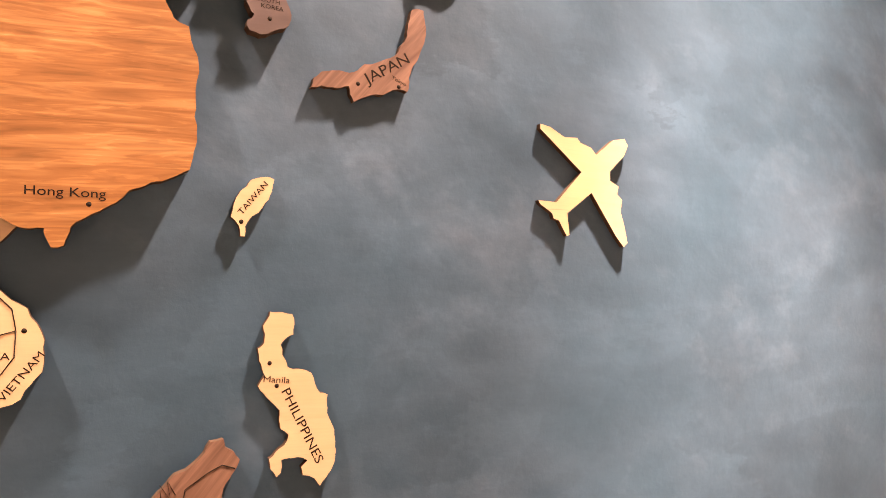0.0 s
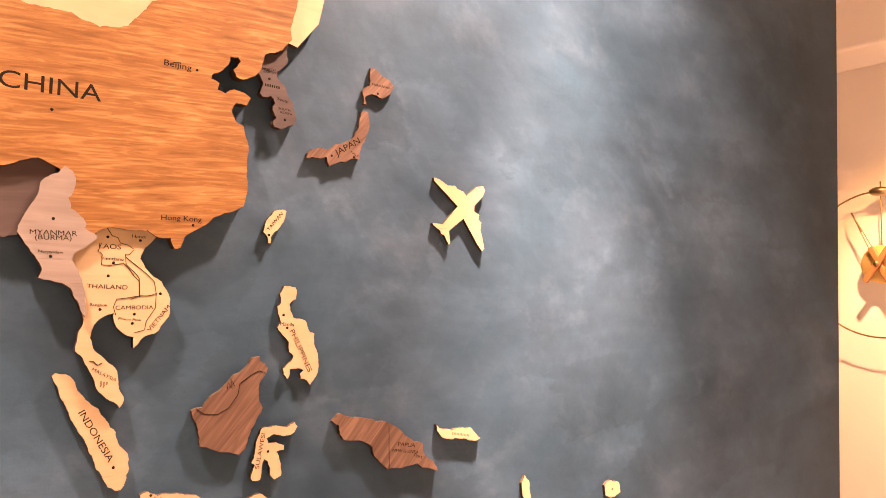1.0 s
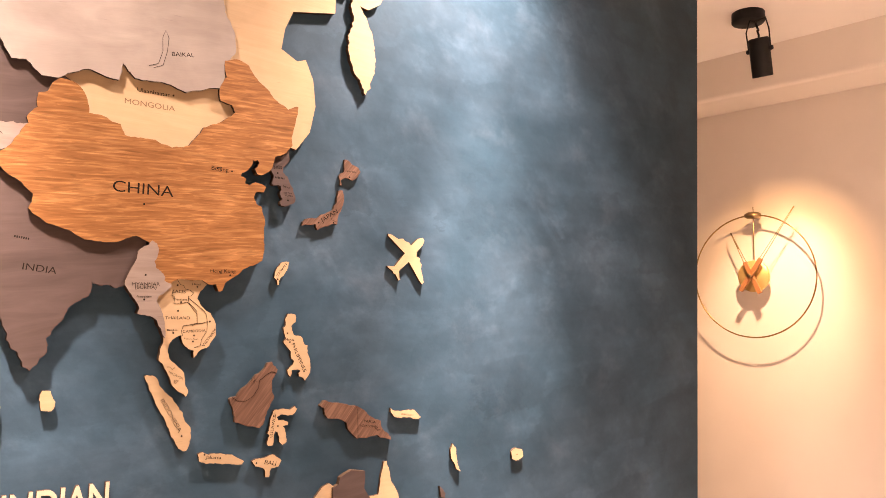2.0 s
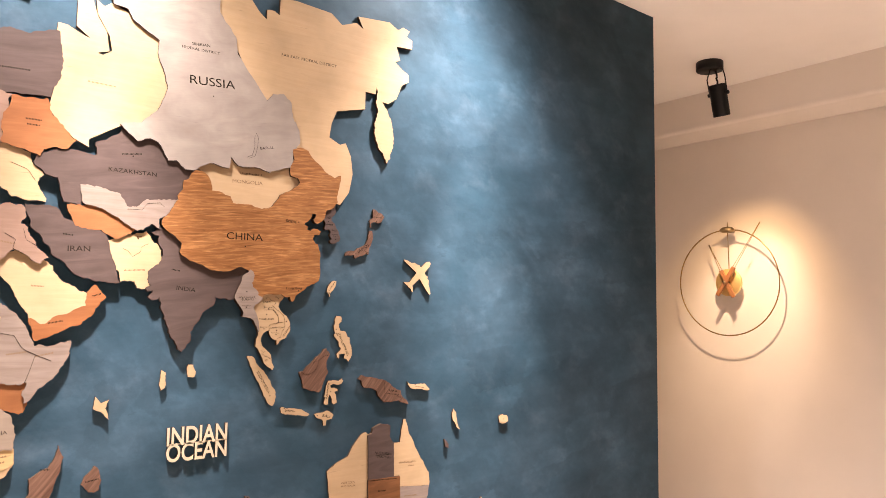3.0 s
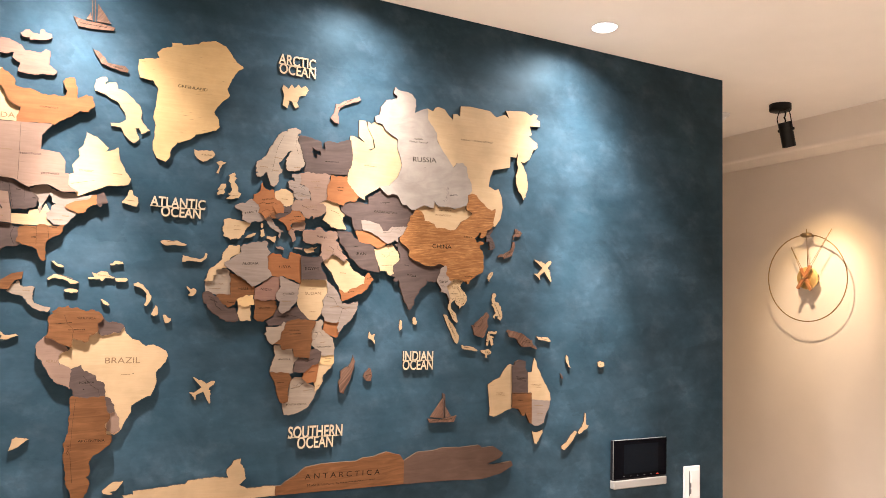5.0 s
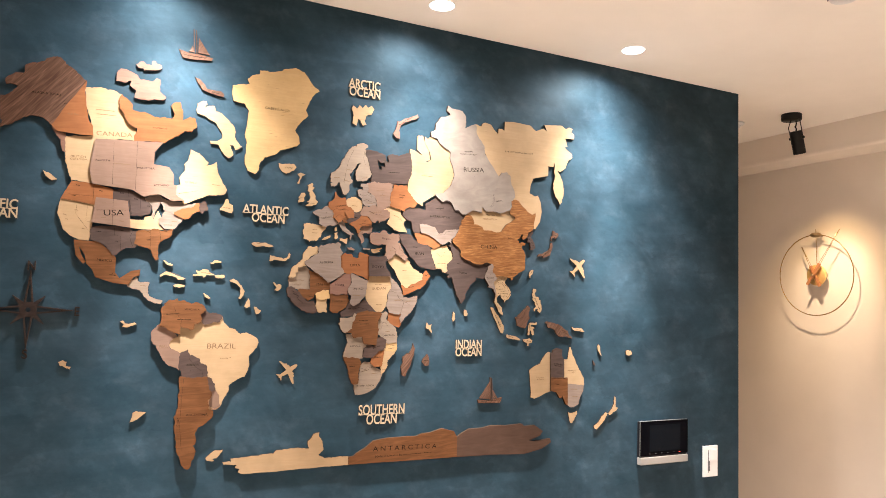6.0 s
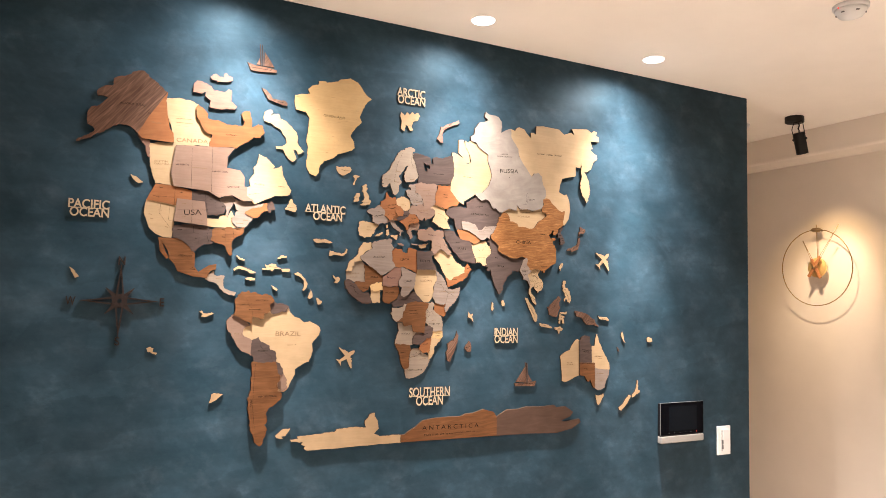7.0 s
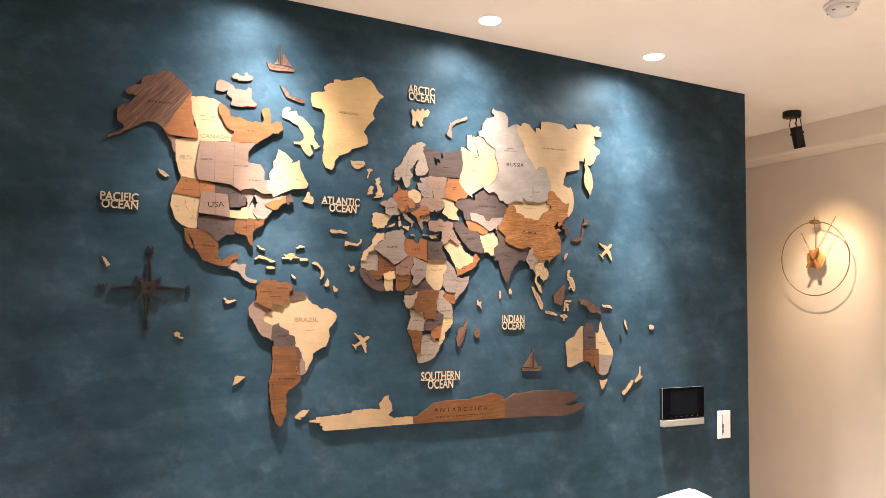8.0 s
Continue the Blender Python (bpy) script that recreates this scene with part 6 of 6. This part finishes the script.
border("indochina", [(-73, 1708), (-70, 1708), (-67, 1705), (-64, 1707)])
border("borneo", [(7, 1669), (14, 1664), (25, 1663), (34, 1668), (41, 1678), (42, 1687), (52, 1694), (58, 1697), (64, 1695)])
border("borneo", [(32, 1683), (31, 1690), (36, 1683), (34, 1692), (38, 1685)])
border("new_guinea", [(189, 1641), (191, 1602)])
border("siberia", [(-112, 2044), (-102, 2049), (-98, 2064), (-99, 2080), (-96, 2089), (-92, 2081), (-93, 2065), (-97, 2048), (-107, 2043)])
border("china", [(-28, 1941), (-22, 1942)])
border("afghanistan", [(-306, 1872), (-298, 1869), (-291, 1860), (-279, 1869), (-279, 1876), (-268, 1882)])
border("uzbekistan", [(-303, 1934), (-281, 1935), (-273, 1946), (-254, 1949), (-247, 1943)])
border("scandinavia", [(-568, 2189), (-572, 2159), (-563, 2135)])
border("scandinavia", [(-606, 2181), (-622, 2144), (-629, 2105), (-634, 2075)])
border("quebec", [(-1115, 1995), (-1064, 2008)])
border("prairies", [(-1286, 2120), (-1284, 2005)])
border("prairies", [(-1228, 2130), (-1226, 1993)])
border("mid_states", [(-1279, 1968), (-1278, 1894)])
border("mid_states", [(-1319, 1932), (-1235, 1938)])
border("south_africa", [(-558, 1488), (-530, 1495), (-515, 1508)])
border("tanzania", [(-496, 1649), (-486, 1638), (-495, 1622), (-505, 1625)])
mark("ural", -349, 2125, 41, -1)
mark("north_west_russia", -466, 2124, 40, 3)
mark("central_russia", -511, 2062, 26, 7)
mark("central_russia", -504, 2046, 20, 3)
mark("volga", -438, 2053, 21, 0)
mark("volga", -438, 2045, 17, 0)
mark("poland", -595, 2005, 18, -3)
mark("kazakhstan", -300, 2022, 30, 8)
mark("iberia", -719, 1922, 14, 4)
mark("iberia", -718, 1912, 19, 3)
engrave("belarus", "BELARUS", -548, 2018, 24, 0)
mark("saudi", -420, 1810, 17, -3)
mark("yemen", -394, 1758, 20, 11)
mark("yemen", -340, 1799, 13, 18)
mark("ethiopia", -440, 1714, 27, 8)
mark("ethiopia", -406, 1711, 24, 12)
mark("congo", -553, 1648, 28, 0)
mark("congo", -550, 1638, 31, 2)
mark("zimbabwe", -500, 1534, 18, 3)
mark("malawi", -454, 1570, 19, 6)
mark("mozambique", -478, 1496, 11, 22)
mark("namibia", -584, 1507, 18, 3)
mark("guinea", -769, 1722, 20, -24)
mark("mali", -726, 1719, 17, -7)
engrave("mauritania", "MAURITANIA", -766, 1766, 40, 1)
mark("mauritania", -767, 1754, 28, 2)
mark("tanzania", -471, 1615, 16, 7)
mark("south_africa", -541, 1493, 22, 10)
mark("south_africa", -508, 1484, 25, 7)
mark("alaska", -1402, 2208, 19, 0)
engrave("yukon", "YUKON", -1389, 2182, 26, 0)
mark("british_columbia", -1312, 2204, 45, 1)
mark("british_columbia", -1310, 2192, 47, 1)
mark("prairies", -1263, 2062, 42, 0)
engrave("quebec", "QUEBEC", -1084, 2029, 31, 0)
mark("quebec", -1015, 2029, 21, -3)
mark("north_west_states", -1366, 1994, 10, -6)
mark("north_west_states", -1374, 1966, 10, -6)
mark("north_west_states", -1310, 1984, 9, -6)
mark("west_states", -1366, 1928, 9, -6)
mark("west_states", -1387, 1902, 8, -7)
mark("west_states", -1346, 1880, 8, -7)
mark("mid_states", -1301, 1952, 11, 5)
mark("mid_states", -1300, 1913, 11, 0)
mark("mid_states", -1255, 1906, 12, -5)
mark("north_states", -1259, 1983, 10, 0)
mark("north_states", -1223, 1970, 10, -6)
mark("north_states", -1190, 1953, 7, -8)
mark("texas", -1310, 1875, 13, 0)
mark("texas", -1254, 1882, 10, -6)
mark("texas", -1264, 1851, 6, -18)
mark("florida", -1186, 1882, 10, -6)
mark("florida", -1185, 1860, 10, 0)
mark("florida", -1143, 1886, 10, 11)
mark("east_states", -1138, 1905, 21, 0)
mark("east_states", -1122, 1915, 14, 0)
mark("mexico", -1269, 1760, 16, -4)
mark("venezuela", -1111, 1659, 36, 6)
mark("venezuela", -1082, 1644, 37, 2)
mark("brazil", -968, 1535, 21, 0)
mark("northern_territory", 186, 1501, 31, -4)
mark("south_australia", 188, 1454, 65, -3)
mark("south_australia", 186, 1433, 18, -6)
mark("new_south_wales", 256, 1414, 32, -4)
mark("new_south_wales", 262, 1388, 23, 0)
mark("queensland", 244, 1479, 32, -4)
mark("antarctic_middle", -353, 1228, 103, 1)
engrave("victoria", "VICTORIA", -1220, 2282, 24, -5)
engrave("ellesmere", "DEVON", -1030, 2297, 22, -8)
engrave("novaya_zemlya", "NOVAYA ZEMLYA", -430, 2300, 58, 38)
mark("germany", -636, 1990, 23, 13)
mark("romania", -558, 1960, 19, 6)
mark("hungary", -593, 1968, 19, 9)
mark("greece", -554, 1930, 24, 15)
mark("levant", -462, 1871, 23, -10)
mark("iran", -384, 1888, 14, -4)
mark("afghanistan", -287, 1839, 32, 4)
mark("afghanistan", -281, 1892, 10, 6)
mark("india", -224, 1842, 14, -8)
mark("madagascar", -396, 1546, 13, -4)
mark("mauritius", -332, 1522, 19, 9)
mark("malawi", -456, 1562, 19, 6)
mark("chad", -579, 1726, 25, 0)
mark("sudan", -502, 1699, 19, 3)
mark("sudan", -506, 1762, 22, 3)
mark("zambia", -506, 1566, 27, 20)
mark("queensland", 257, 1472, 16, -4)
mark("indochina", -62, 1692, 6, -9)
mark("indochina", -63, 1690, 4, -14)
mark("solomon", 276, 1626, 23, -10)
mark("korea", 56, 1940, 14, 0)
mark("central_america", -1192, 1734, 16, -4)
mark("boathull", -90, 1385, 67, 2)
mark("boat2hull", -1091, 2394, 60, 0)
mark("scandinavia", -619, 2117, 21, -5)
mark("scandinavia", -624, 2081, 17, 0)
mark("scandinavia", -566, 2096, 17, 10)
mark("scandinavia", -656, 2088, 21, 0)
mark("cuba", -1112, 1770, 30, -15)
mark("hispaniola", -1030, 1776, 27, -6)
mark("azores", -881, 1870, 18, 9)
mark("britain", -729, 2002, 16, 4)
mark("ireland", -766, 2015, 12, 20)
mark("newfoundland", -982, 1966, 21, -3)
mark("west_states", -1392, 1914, 9, -18)
dot("china", -5, 1814)
dot("taiwan", 61, 1812)
dot("philippines", 82, 1733)
dot("philippines", 78, 1744)
dot("japan", 140, 1891)
dot("japan", 117, 1889)
dot("china", -9, 1939)
dot("china", -109, 1888)
dot("myanmar", -103, 1783)
dot("myanmar", -103, 1810)
dot("indochina", -61, 1781)
dot("indochina", -64, 1771)
dot("indochina", -68, 1746)
dot("indochina", -44, 1743)
dot("indochina", -45, 1736)
dot("indochina", -26, 1759)
dot("indochina", -43, 1799)
dot("indochina", -66, 1800)
dot("sumatra", -51, 1629)
dot("sulawesi", 70, 1629)
dot("hokkaido", 163, 1956)
dot("korea", 53, 1946)
dot("korea", 69, 1913)
dot("kazakhstan", -298, 2019)
dot("mongolia", -82, 2017)
dot("siberia", -175, 2140)
dot("mexico", -1270, 1765)
dot("brazil", -951, 1537)
dot("bolivia", -1058, 1502)
dot("central_russia", -504, 2051)
dot("france", -685, 1976)
dot("java", -23, 1605)
dot("bali", 43, 1587)
dot("fiji", 510, 1542)
dot("egypt", -480, 1844)
dot("afghanistan", -284, 1889)


# ---- ocean names, compass ----
def ocean_sign(first_word, x0, x1, z0, z1, share):
    """Two lines of cut letters that touch one another."""
    ob = thing("ocean_sign", pose((x0 + x1) / 2, 0, (z0 + z1) / 2), f"cream plywood letters {first_word} OCEAN on the wall", "wall lettering", "ocean names")
    w, h = x1 - x0, z1 - z0
    for k, (word, width, shift) in enumerate(((first_word, w, 0.0), ("OCEAN", w * share[0], w * share[1]))):
        bm = moved(text_mesh(word, width, 0.0042, 0.020, h * 0.56), pose(shift, -0.0002, (0.25 - 0.5 * k) * h))
        part("word", bm, WOODS["ivory"], ob).data.materials.append(BURNT_EDGE)
    part("joining_bar", box(-w / 2, w / 2, -0.0030, -0.0002, -0.0010, 0.0010), WOODS["ivory"], ob)


ocean_sign("PACIFIC", -1.602, -1.499, 1.897, 1.943, (0.96, 0.02))
ocean_sign("ATLANTIC", -0.936, -0.802, 1.934, 1.982, (0.72, 0.06))
ocean_sign("ARCTIC", -0.630, -0.524, 2.356, 2.409, (0.98, 0.02))
ocean_sign("SOUTHERN", -0.556, -0.402, 1.328, 1.386, (0.66, 0.0))
ocean_sign("INDIAN", -0.225, -0.126, 1.536, 1.588, (1.0, 0.0))


def compass():
    """An eight-pointed rose: four long hollow points, four short solid ones, a pierced hub."""
    ob = thing("wooden_compass", pose(-1.460, 0, 1.663), "dark umber-stained plywood compass rose with hollow points on the blue wall", "wall decoration")
    for k in range(4):
        outer = [Vector(p) for p in ((-0.0115, 0.013), (0.0115, 0.013), (0.0016, 0.090), (0.0006, 0.101), (-0.0006, 0.101), (-0.0016, 0.090))]
        slot = [Vector(p) for p in ((-0.0062, 0.019), (0.0062, 0.019), (0.0006, 0.074), (-0.0006, 0.074))]
        part("long_point", moved(cut_sheet([outer, slot], 0.0002, 0.0085), pose(0, 0, 0, 0, 90 * k, 0)), WOODS["ebony"], ob).data.materials.append(BURNT_EDGE)
        short = [Vector(p) for p in ((-0.0075, 0.009), (0.0075, 0.009), (0.0008, 0.052), (-0.0008, 0.052))]
        part("short_point", moved(cut_sheet([short], 0.0002, 0.0080), pose(0, 0, 0, 0, 90 * k + 45, 0)), WOODS["ebony"], ob).data.materials.append(BURNT_EDGE)
    ring = [[Vector((r * math.cos(math.pi * j / 16), r * math.sin(math.pi * j / 16))) for j in range(32)] for r in (0.0175, 0.0062)]
    part("hub_ring", cut_sheet(ring, 0.0002, 0.0090), WOODS["ebony"], ob).data.materials.append(BURNT_EDGE)


compass()
for letter, x, z in (("N", -1.459, 1.777), ("W", -1.583, 1.662), ("E", -1.348, 1.661), ("S", -1.461, 1.550)):
    wide = {"N": 0.018, "W": 0.025, "E": 0.012, "S": 0.013}[letter]
    sign = mesh_object("compass_letter", moved(text_mesh(letter, wide, 0.005, 0.012, 0.024), pose(x, -0.0002, z)), WOODS["ebony"])
    sign.data.materials.append(BURNT_EDGE)
    tagged(sign, f"dark umber plywood letter {letter} beside the compass rose", "wall lettering", "compass letters")
